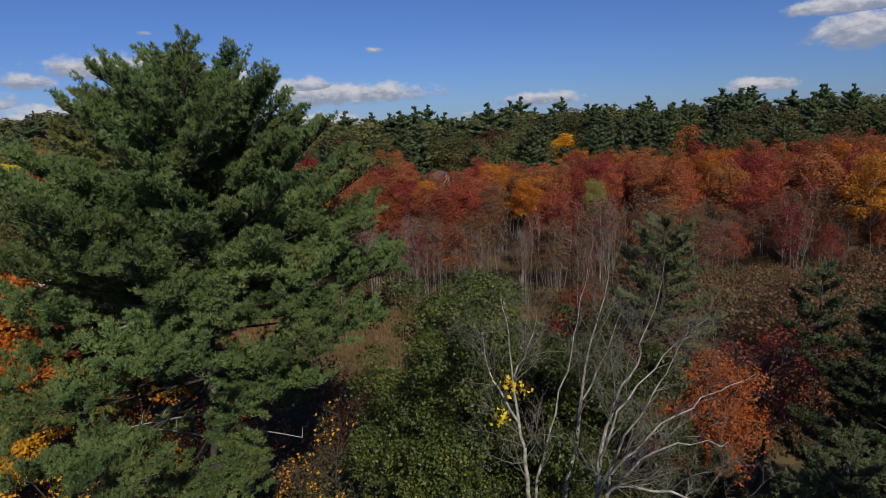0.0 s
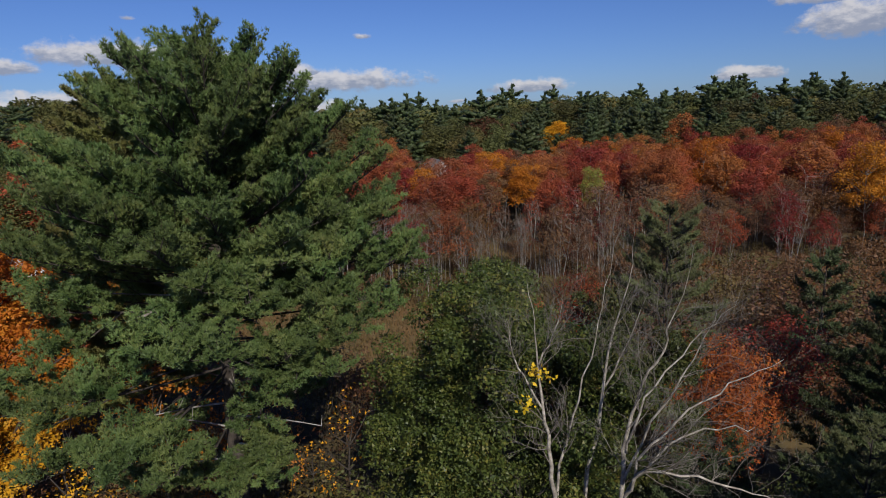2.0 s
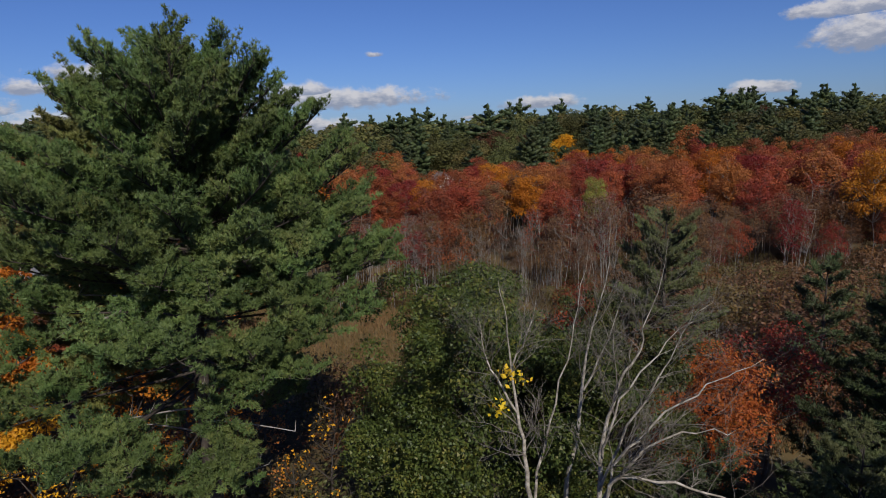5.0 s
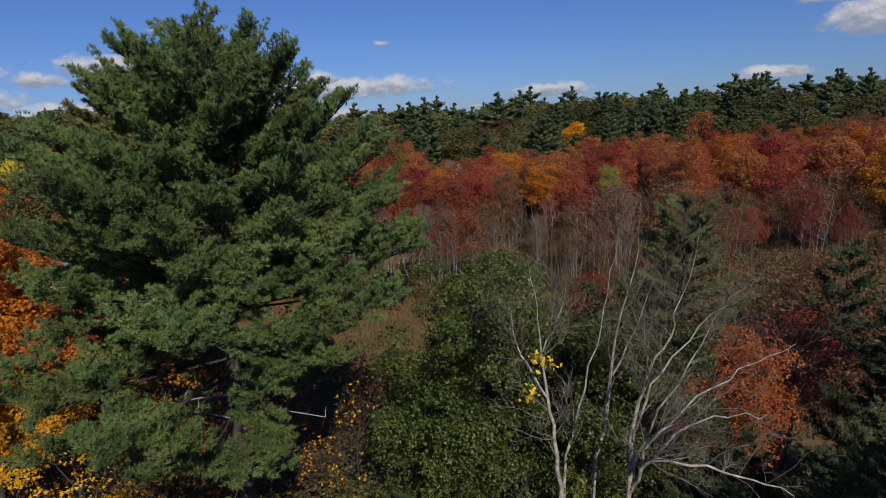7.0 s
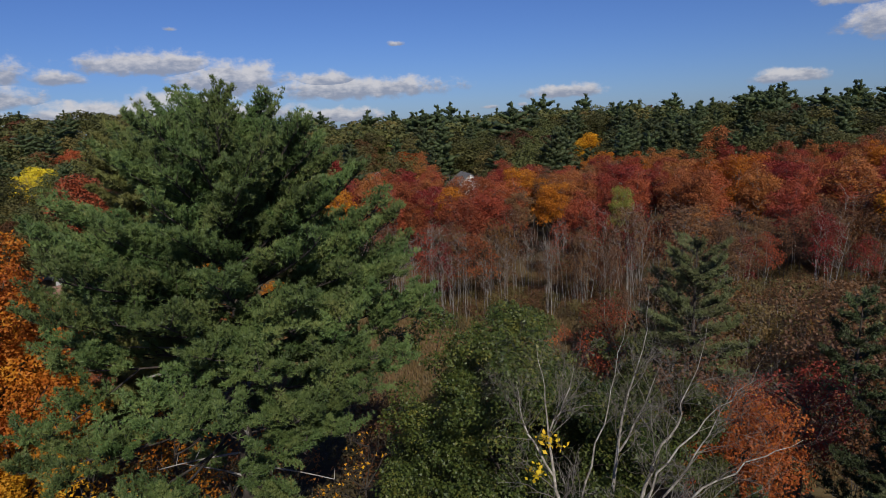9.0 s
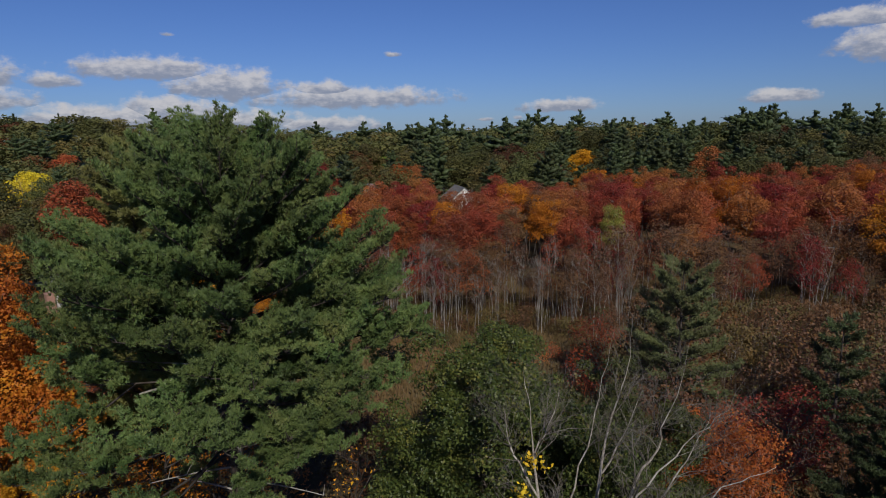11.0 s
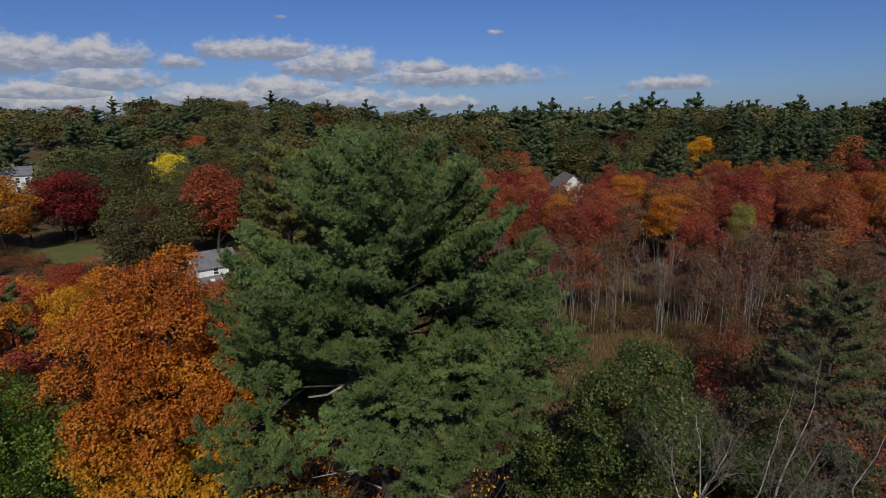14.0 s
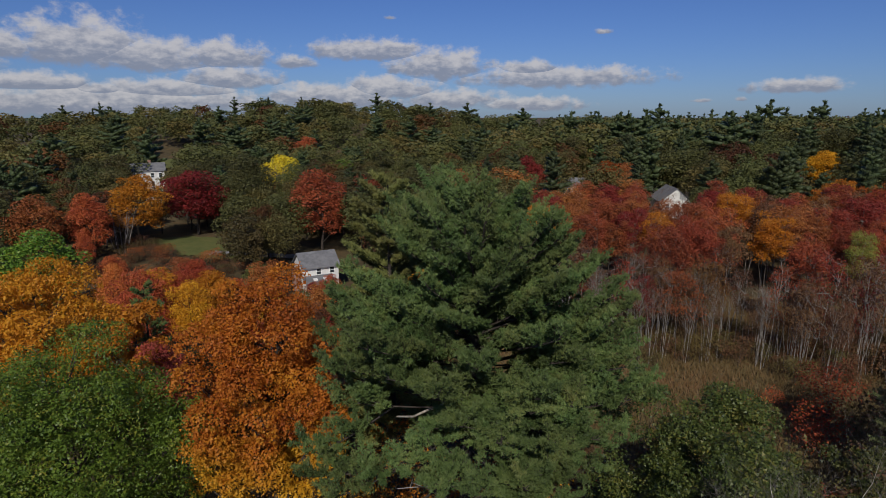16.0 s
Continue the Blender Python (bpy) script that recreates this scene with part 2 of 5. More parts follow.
M = {
    # wide swing in needles, green, maple: colour patches stand in for lit and dark clumps
    "needles": leaf_mat("pine_needles", [(0.035, 0.058, 0.019), (0.080, 0.124, 0.038), (0.142, 0.194, 0.058), (0.225, 0.25, 0.078)], 0.7, 0.26, 0.5, swing=1.6, vary=0.35),
    "dark_needles": leaf_mat("dark_needles", [(0.030, 0.042, 0.017), (0.047, 0.063, 0.023), (0.070, 0.088, 0.030)], 0.3, 0.1, 0.55, island=0.22, relief=0.16),
    "olive_needles": leaf_mat("olive_needles", [(0.09, 0.10, 0.03), (0.155, 0.165, 0.048), (0.22, 0.22, 0.066), (0.28, 0.25, 0.08)], 0.6, 0.28, 0.55),
    "soft_needles": leaf_mat("soft_needles", [(0.07, 0.082, 0.036), (0.115, 0.13, 0.052), (0.17, 0.172, 0.068)], 0.4, 0.22, 0.55),
    "oak_green": leaf_mat("oak_leaves", [(0.022, 0.034, 0.009), (0.043, 0.060, 0.013), (0.080, 0.094, 0.020), (0.17, 0.135, 0.028)], 0.7, 0.16, 0.5, 0.3, island=0.5),
    "green": leaf_mat("green_leaves", [(0.048, 0.088, 0.012), (0.092, 0.165, 0.020), (0.14, 0.225, 0.028), (0.27, 0.26, 0.035)], 0.7, 0.25, 0.45, island=0.5, swing=1.7),
    "wood_green": leaf_mat("woodland_leaves", [(0.052, 0.056, 0.018), (0.078, 0.082, 0.024), (0.106, 0.102, 0.030), (0.145, 0.112, 0.033)], 0.09, 0.2, island=0.12, swing=1.8, vary=0.7, relief=0.16),
    "olive": leaf_mat("olive_leaves", [(0.058, 0.054, 0.019), (0.09, 0.077, 0.025), (0.125, 0.092, 0.029), (0.16, 0.085, 0.027)], 0.09, 0.2, island=0.12, swing=1.8, vary=0.7, relief=0.16),
    "rust": leaf_mat("rust_leaves", [(0.06, 0.032, 0.014), (0.12, 0.05, 0.016), (0.17, 0.06, 0.018)], 0.1, 0.2, island=0.22),
    "maple": leaf_mat("maple_leaves", [(0.23, 0.055, 0.010), (0.37, 0.10, 0.012), (0.48, 0.155, 0.015), (0.56, 0.23, 0.02)], 0.4, 0.3, low=((0.62, 0.34, 0.02), 6.5, 12.5), island=0.5, swing=1.8),
    "orange": leaf_mat("orange_leaves", [(0.20, 0.05, 0.008), (0.34, 0.095, 0.010), (0.46, 0.15, 0.012), (0.55, 0.24, 0.018)], 0.28, 0.3),
    "amber": leaf_mat("amber_leaves", [(0.34, 0.12, 0.01), (0.54, 0.225, 0.015), (0.66, 0.35, 0.022)], 0.35, 0.3),
    "yellow": leaf_mat("yellow_leaves", [(0.54, 0.34, 0.018), (0.70, 0.50, 0.024), (0.78, 0.58, 0.035)], 0.4, 0.3, vary=0.2),
    "coral": leaf_mat("coral_leaves", [(0.32, 0.07, 0.03), (0.50, 0.125, 0.04), (0.56, 0.20, 0.035)], 0.4, 0.28),
    "red": leaf_mat("red_leaves", [(0.14, 0.027, 0.018), (0.26, 0.047, 0.023), (0.42, 0.095, 0.03)], 0.3, 0.2, island=0.25),
    "crimson": leaf_mat("crimson_leaves", [(0.15, 0.027, 0.017), (0.25, 0.042, 0.021), (0.36, 0.068, 0.025)], 0.3, 0.2, island=0.25),
    "purple": leaf_mat("purple_leaves", [(0.16, 0.02, 0.025), (0.26, 0.035, 0.038), (0.36, 0.06, 0.05)], 0.4, 0.28),
    "flame": leaf_mat("flame_leaves", [(0.22, 0.042, 0.016), (0.34, 0.077, 0.018), (0.45, 0.16, 0.024)], 0.5, 0.3),
    "burnt": leaf_mat("burnt_orange_leaves", [(0.16, 0.046, 0.02), (0.27, 0.08, 0.025), (0.42, 0.145, 0.03)], 0.3, 0.2, island=0.25),
    "brown": leaf_mat("brown_leaves", [(0.085, 0.045, 0.028), (0.14, 0.068, 0.034), (0.22, 0.10, 0.04)], 0.3, 0.2),
    "lime": leaf_mat("lime_leaves", [(0.14, 0.155, 0.03), (0.23, 0.235, 0.045), (0.33, 0.31, 0.06)], 0.4, 0.3),
    "sedge": leaf_mat("sedge_blades", [(0.062, 0.052, 0.022), (0.105, 0.072, 0.03), (0.15, 0.085, 0.038), (0.18, 0.066, 0.034)], 0.06, 0.15),
    "bark": plain_mat("dark_bark", [(0.018, 0.014, 0.012), (0.045, 0.036, 0.03), (0.085, 0.072, 0.06)], 3.0, 0.9, 0.8, 25.0),
    "grey_bark": plain_mat("grey_bark", [(0.09, 0.078, 0.062), (0.27, 0.24, 0.20), (0.54, 0.50, 0.44)], 4.0, 0.85, 0.5, 30.0),
    "twig": plain_mat("twig_bark", [(0.045, 0.035, 0.03), (0.08, 0.066, 0.056), (0.13, 0.112, 0.096)], 2.0, 0.9),
    "branch_bark": plain_mat("branch_bark", [(0.055, 0.046, 0.038), (0.125, 0.108, 0.092), (0.28, 0.255, 0.22)], 1.5, 0.85, 0.3, 25.0),
    "pale_bark": plain_mat("pale_bark", [(0.11, 0.095, 0.085), (0.22, 0.20, 0.18), (0.38, 0.36, 0.33)], 1.5, 0.85, 0.4, 25.0),
}

# mesh tools -----------------------------------------------------------------


def mesh_np(name, V, F, mat, smooth=False):
    """A mesh from arrays of points and of faces with equal corners."""
    V, F = np.asarray(V, dtype=np.float32), np.asarray(F, dtype=np.int32)
    me = bpy.data.meshes.new(name)
    me.vertices.add(len(V))
    me.vertices.foreach_set("co", V.ravel())
    n, k = F.shape
    me.loops.add(n * k)
    me.loops.foreach_set("vertex_index", F.ravel())
    me.polygons.add(n)
    me.polygons.foreach_set("loop_start", np.arange(n, dtype=np.int32) * k)
    if smooth:
        me.polygons.foreach_set("use_smooth", np.ones(n, dtype=bool))
    me.materials.append(mat)
    me.update(calc_edges=True)
    return me


def join_np(pieces):
    V, F, at = [], [], 0
    for v, f in pieces:
        V.append(v)
        F.append(f + at)
        at += len(v)
    return np.concatenate(V), np.concatenate(F)


def part(name, data, parent, label=""):
    ob = new(name, data)
    ob.parent = parent
    return tagged(ob, label) if label else ob


def part_bm(name, bm, mat, parent, label=""):
    me = bpy.data.meshes.new(name)
    bm.to_mesh(me)
    bm.free()
    me.materials.append(mat)
    return part(name, me, parent, label)


def unit(a):
    return a / np.maximum(1e-9, np.linalg.norm(a, axis=-1, keepdims=True))


def tube(P, R, sides=6):
    """A tapered tube along the points P with radii R, its end closed to a point."""
    P, R = np.asarray(P, float), np.asarray(R, float)
    T = unit(np.gradient(P, axis=0))
    ref = np.array([1.0, 0, 0]) if abs(T[0][0]) < 0.8 else np.array([0, 1.0, 0])
    A = unit(np.cross(T, ref))
    B = np.cross(T, A)
    th = np.arange(sides) * 2 * math.pi / sides
    ring = A[:, None, :] * np.cos(th)[None, :, None] + B[:, None, :] * np.sin(th)[None, :, None]
    V = (P[:, None, :] + ring * R[:, None, None]).reshape(-1, 3)
    F = []
    for i in range(len(P) - 1):
        for j in range(sides):
            a, b = i * sides + j, i * sides + (j + 1) % sides
            F.append((a, b, b + sides, a + sides))
    return V, np.array(F)


def bezier(a, c, b, n):
    s = np.linspace(0, 1, n)[:, None]
    return (1 - s) ** 2 * a + 2 * s * (1 - s) * c + s ** 2 * b


def rand_dirs(rng, n):
    return unit(rng.normal(size=(n, 3)))


def leaves(rng, P, N, size, aspect=0.52, fold=0.18, tri=False):
    """Folded rhombic leaves or sprays of leaves at P, facing N."""
    n = len(P)
    U = unit(np.cross(N, rand_dirs(rng, n)))
    W = np.cross(N, U)
    s = (size * rng.uniform(0.5, 1.5, n))[:, None]
    if tri:
        V = np.stack([P + U * s, P + W * s * aspect - U * s * 0.5, P - W * s * aspect - U * s * 0.5], 1).reshape(-1, 3)
        return V, np.arange(n * 3).reshape(n, 3)
    V = np.stack([P + U * s, P + W * s * aspect - N * s * fold, P - U * s * 0.9, P - W * s * aspect - N * s * fold], 1).reshape(-1, 3)
    F = np.arange(n * 4).reshape(n, 4)
    return V, F


def tri_sprays(rng, P, D, count, length, width, spread):
    """Tufts of needles: thin triangles that fan out round the direction D."""
    P, D = np.repeat(P, count, 0), np.repeat(D, count, 0)
    d = unit(D + rng.normal(size=D.shape) * spread)
    s = unit(np.cross(d, np.array([0.15, -0.8, 0.8]) + rng.normal(size=d.shape) * 0.7))
    L = (length * rng.uniform(0.7, 1.25, len(d)))[:, None]
    V = np.stack([P - s * width, P + s * width, P + d * L], 1).reshape(-1, 3)
    return V, np.arange(len(V)).reshape(-1, 3)


# broad-leaved trees ----------------------------------------------------------


def broadleaf(seed, h, r, base, n_leaves, n_lobes, size, fill=0.5, limb=0.5, twigs=0, lobe_r=0.42, sides=6, stems=1, trunk_r=None, flat=1.0, every=1, tri=False, rough_=0.8, reach=(0.5, 0.78), sprig=1, shape_=0.75, sub=0, bunch=(0.4, 0.75)):
    """Arrays of the wood and of the leaves of a tree h metres high with a crown of radius r."""
    rng = np.random.default_rng(seed)
    wood = []
    tr = trunk_r or h * 0.014
    mid, half = (h + base) / 2, (h - base) / 2
    k = np.arange(n_lobes) + 0.5
    phi = np.arccos(1 - 1.75 * k / n_lobes)
    th = k * 2.39996 + rng.uniform(0, 6)
    rad = rng.uniform(reach[0], reach[1], n_lobes)
    C = np.stack([np.cos(th) * np.sin(phi) * r * rad, np.sin(th) * np.sin(phi) * r * rad, mid + np.cos(phi) * half * rad * 1.05], 1)
    C += rng.normal(size=C.shape) * r * 0.08
    LR = r * lobe_r * rng.uniform(0.7, 1.25, n_lobes)
    for s in range(stems):
        off = rng.normal(size=3) * np.array([1, 1, 0]) * (0.02 if stems == 1 else h * 0.045)
        n = 7
        z = np.linspace(-0.4, h * 0.86, n)
        wob = np.cumsum(rng.normal(size=(n, 2)) * h * 0.012, 0)
        lean = off[:2] * 1.6
        P = np.stack([off[0] + wob[:, 0] + lean[0] * z / h, off[1] + wob[:, 1] + lean[1] * z / h, z], 1)
        wood.append(tube(P, tr * (1 - np.linspace(0, 0.9, n)) * (1 if s == 0 else 0.75), sides))
        if s == 0:
            trunk = P
    for i_, (c, lr) in enumerate(zip(C, LR)):
        zs = max(base * 0.7, c[2] - np.hypot(c[0], c[1]) * rng.uniform(0.6, 1.1) - lr * 0.3)
        i = np.argmin(np.abs(trunk[:, 2] - zs))
        a = trunk[i]
        if limb and i_ % every == 0:
            P = bezier(a, (a + c) / 2 + np.array([0, 0, -0.08 * r]), c, 5)
            wood.append(tube(P, np.linspace(tr * 0.42, tr * 0.1, 5), max(3, sides - 2)))
        for _ in range(twigs):
            d = unit(rand_dirs(rng, 1)[0] + np.array([0, 0, 0.55]) + (c - np.array([0, 0, mid])) / r * 0.5)
            b = c + d * lr * rng.uniform(0.7, 1.35)
            m0 = c + (a - c) * rng.uniform(0, 0.5)
            P = bezier(m0, (m0 + b) / 2 + rng.normal(size=3) * 0.1 * lr, b, 4)
            wood.append(tube(P, np.linspace(tr * 0.16, tr * 0.04, 4), 3))
    if sub:
        # each lobe is made of smaller bunches
        pick = np.repeat(np.arange(n_lobes), sub)
        d = unit(rand_dirs(rng, len(pick)) + unit(C - np.array([0, 0, mid]))[pick] * 0.6 + np.array([0, 0, 0.2]))
        C = C[pick] + d * LR[pick][:, None] * rng.uniform(0.55, 1.05, (len(pick), 1))
        LR = LR[pick] * rng.uniform(bunch[0], bunch[1], len(pick))
        n_lobes = len(C)
    wgt = LR ** 2
    idx = rng.choice(n_lobes, n_leaves, p=wgt / wgt.sum())
    d = rand_dirs(rng, n_leaves)
    d[:, 2] = np.where((d[:, 2] < -0.35) & (rng.random(n_leaves) < 0.6), -d[:, 2], d[:, 2])
    sh = rng.uniform(fill, 1.0, n_leaves) ** 0.6
    bump = 1 + 0.22 * np.sin(d[:, 0] * 7 + idx) * np.sin(d[:, 1] * 6 + idx * 2) * np.sin(d[:, 2] * 6)
    if sprig > 1:
        # leaves sit in sprigs round the ends of twigs
        k = np.repeat(np.arange(0, n_leaves, sprig), sprig)[:n_leaves]
        d, sh, bump, idx = d[k], sh[k], bump[k], idx[k]
    P = C[idx] + d * (LR[idx] * sh * bump)[:, None] * np.array([1.08, 1.08, 0.85 * flat])
    if sprig > 1:
        P = P + rng.normal(size=P.shape) * size * np.array([1.5, 1.5, 1.1])
    N = unit(d * 0.7 + np.array([0, 0, 0.4]) + rng.normal(size=d.shape) * rough_)
    return (join_np(wood) if wood else None), leaves(rng, P, N, size, shape_ if tri else 0.52, tri=tri)


def ball(level):
    bm = bmesh.new()
    bmesh.ops.create_icosphere(bm, subdivisions=level, radius=1.0)
    bm.verts.ensure_lookup_table()
    v = np.array([q.co[:] for q in bm.verts])
    f = np.array([[q.index for q in t.verts] for t in bm.faces])
    bm.free()
    return v, f


BALLS = {1: ball(1), 2: ball(2)}


def clumps(rng, C, R, axes, level, lumps):
    """Irregular clumps of foliage at C with the half sizes R along the axes of each."""
    v, f = BALLS[level]
    n = len(C)
    q = v[None] * (1 + lumps * rng.normal(size=(n, len(v), 1))) * R[:, None, :]
    V = np.einsum("nvi,nij->nvj", q, axes)
    V = V + C[:, None, :]
    F = f[None] + (np.arange(n) * len(v))[:, None, None]
    return V.reshape(-1, 3), F.reshape(-1, 3)


def pine_far(seed, h, r, base, tiers, n_leaves, size, level=2):
    """A woodland pine: a straight stem with flat, ragged plates of boughs."""
    rng = np.random.default_rng(seed)
    P = np.array([[0, 0, -0.4], [0.05, 0, h * 0.5], [0, 0.05, h * 0.97]])
    wood = [tube(P, [h * 0.012, h * 0.008, 0.03], 5)]
    C, R, A = [], [], []
    for t in range(tiers):
        f = t / (tiers - 1)
        z = base + (h - base) * (f * 0.96)
        rr = r * float(np.interp(f, [0, 0.2, 0.5, 0.75, 0.9, 1.0], [0.6, 0.95, 1.0, 0.78, 0.5, 0.22]))
        C.append(np.array([0, 0, z]))
        R.append((rr * 0.36 + 0.1, rr * 0.36 + 0.1, (h - base) / tiers * 0.8))
        A.append(np.eye(3))
        for b in range(5 if f < 0.85 else 3):
            a = t * 2.1 + b * 1.2566 + rng.uniform(-0.5, 0.5)
            L = rr * rng.uniform(0.4, 1.3)
            if rng.random() < 0.12:
                continue
            up = 0.05 + 0.75 * f ** 2 + rng.uniform(-0.06, 0.12)
            dirv = unit(np.array([math.cos(a), math.sin(a), up]))
            side = unit(np.cross([0, 0, 1.0], dirv))
            top = np.cross(dirv, side)
            o = np.array([0, 0, z + rng.uniform(-0.3, 0.3)])
            for s, k in ((0.45, 0.34), (0.82, 0.27)):
                C.append(o + dirv * L * s + side * rng.normal() * 0.1 * L)
                R.append((L * k * 1.1 + 0.15, L * k * 0.9 + 0.15, L * k * 0.42 + 0.22))
                A.append(np.array([dirv, side, top]))
            if L > 1:
                wood.append(tube(np.array([o - [0, 0, 0.1], o + dirv * L * 0.5, o + dirv * L]), [0.07, 0.05, 0.02], 3))
    C, R, A = np.array(C), np.array(R), np.array(A)
    body = clumps(rng, C, R * 0.78, A, level, 0.15)
    m = rng.integers(0, len(C), n_leaves)
    e = rand_dirs(rng, n_leaves)
    P = C[m] + np.einsum("ni,nij->nj", e * R[m] * rng.uniform(0.7, 1.28, (n_leaves, 1)), A[m])
    lv, lf = leaves(rng, P, unit(np.array([0, 0, 0.9]) + e * 0.8 + rng.normal(size=e.shape) * 0.35), size, 0.3, tri=True)
    return join_np(wood), join_np([body, (lv, lf)])

# ground -----------------------------------------------------------------------


def sstep(v):
    v = np.clip(v, 0, 1)
    return v * v * (3 - 2 * v)


def land(x, y):
    """The height of the ground."""
    x, y = np.asarray(x, float), np.asarray(y, float)
    d = np.hypot(x, y)
    z = 7.0 * sstep((d - 110) / 250) + 8 * sstep((d - 600) / 700)
    deg = np.degrees(np.arctan2(x, y))
    rise = 3.0 * sstep((deg + 24) / 14) + 3.0 * sstep((deg - 1) / 7)
    z = z + rise * sstep((d - 120) / 85) * (1 - 0.7 * sstep((d - 245) / 130)) * sstep((75 - deg) / 20)
    z = z + 16 * np.exp(-(((x + 215) / 110) ** 2 + ((y - 330) / 90) ** 2))
    z = z + 7 * np.exp(-(((x + 330) / 120) ** 2 + ((y - 240) / 90) ** 2))
    z = z + 1.5 * np.exp(-(((x - 110) / 70) ** 2 + ((y - 200) / 60) ** 2))
    z = z + 2.2 * np.exp(-(((x + 98) / 33) ** 2 + ((y - 90) / 25) ** 2))
    return z + 0.25 * np.sin(x * 0.11) * np.cos(y * 0.09) * (d > 30)


def sheet(name, xs, ys, lift, mat, inside=None):
    X, Y = np.meshgrid(xs, ys)
    V = np.stack([X.ravel(), Y.ravel(), land(X.ravel(), Y.ravel()) + lift], 1)
    nx = len(xs)
    F = [(j * nx + i, j * nx + i + 1, (j + 1) * nx + i + 1, (j + 1) * nx + i)
         for j in range(len(ys) - 1) for i in range(nx - 1)
         if inside is None or inside((xs[i] + xs[i + 1]) / 2, (ys[j] + ys[j + 1]) / 2)]
    return new(name, mesh_np(name, V, np.array(F), mat, True))


M["floor"] = plain_mat("leaf_litter", [(0.04, 0.034, 0.018), (0.075, 0.056, 0.026), (0.13, 0.08, 0.034)], 0.35, 0.95, 0.8, 6.0)
M["grass"] = plain_mat("lawn_grass", [(0.06, 0.075, 0.02), (0.10, 0.11, 0.03), (0.15, 0.13, 0.045)], 0.25, 0.9, 0.5, 10.0)
M["gravel"] = plain_mat("driveway_asphalt", [(0.12, 0.12, 0.12), (0.19, 0.19, 0.19), (0.26, 0.25, 0.24)], 0.4, 0.9, 0.3, 12.0)
M["straw"] = plain_mat("dry_meadow", [(0.07, 0.062, 0.026), (0.125, 0.085, 0.036), (0.17, 0.085, 0.04)], 0.15, 0.95, 0.6, 5.0)
u = np.linspace(-1, 1, 141)
axis = np.sign(u) * (np.abs(u) * 60 + np.abs(u) ** 4 * 2900)
tagged(sheet("ground", axis, axis, 0.0, M["floor"]), "brown leaf-strewn woodland ground rolling into low hills", "ground", kind="structure")
tagged(sheet("lawn", np.arange(-112, -70, 0.6), np.arange(78, 100, 0.6), 0.12, M["grass"],
             lambda x, y: ((x + 91) / 16) ** 2 + ((y - 88.5) / 7.5) ** 2 < 1 + 0.12 * math.sin(x * 0.6) * math.sin(y * 0.5) + 0.08 * math.sin(x * 1.7)),
       "green mown lawn beside a drive among trees", "lawn", kind="structure")
tagged(sheet("drive", np.arange(-92, -62, 0.4), np.arange(76, 98, 0.4), 0.17, M["gravel"],
             lambda x, y: abs(y - (87.5 + 0.5 * (x + 80) + 0.8 * math.sin(x * 0.2))) < 1.5 and -88 < x < -66),
       "pale grey asphalt drive across a lawn", "drive", kind="structure")
tagged(sheet("field", np.arange(-240, -170, 3.0), np.arange(150, 215, 3.0), 0.7, M["grass"],
             lambda x, y: ((x + 205) / 10) ** 2 + ((y - 183) / 10) ** 2 < 1),
       "small sunlit green field on the wooded hillside", "field", kind="structure")


def in_meadow(x, y):
    return ((x - 18) / 50) ** 2 + ((y - 68) / 32) ** 2 < 1 + 0.12 * np.sin(x * 0.5) * np.cos(y * 0.4)


tagged(sheet("meadow", np.arange(-36, 72, 1.5), np.arange(34, 103, 1.5), 0.05, M["straw"], in_meadow),
       "rust-brown and olive wet meadow ground", "meadow", kind="structure")
rng = np.random.default_rng(5)
q = np.stack([rng.uniform(-32, 68, 70000), rng.uniform(36, 100, 70000)], 1)
q = q[in_meadow(q[:, 0], q[:, 1])]
q = np.concatenate([q, land(q[:, 0], q[:, 1])[:, None]], 1)
v, f = tri_sprays(rng, q, np.tile([0, 0, 1.0], (len(q), 1)), 2, 0.75, 0.05, 0.35)
tagged(new("sedge", mesh_np("sedge", v, f, M["sedge"])), "rust and olive sedge covering the wet meadow", "sedge", kind="stuff")


# the tall pine -----------------------------------------------------------------
PINE = np.array([-11.7, 23.4, 0.0])


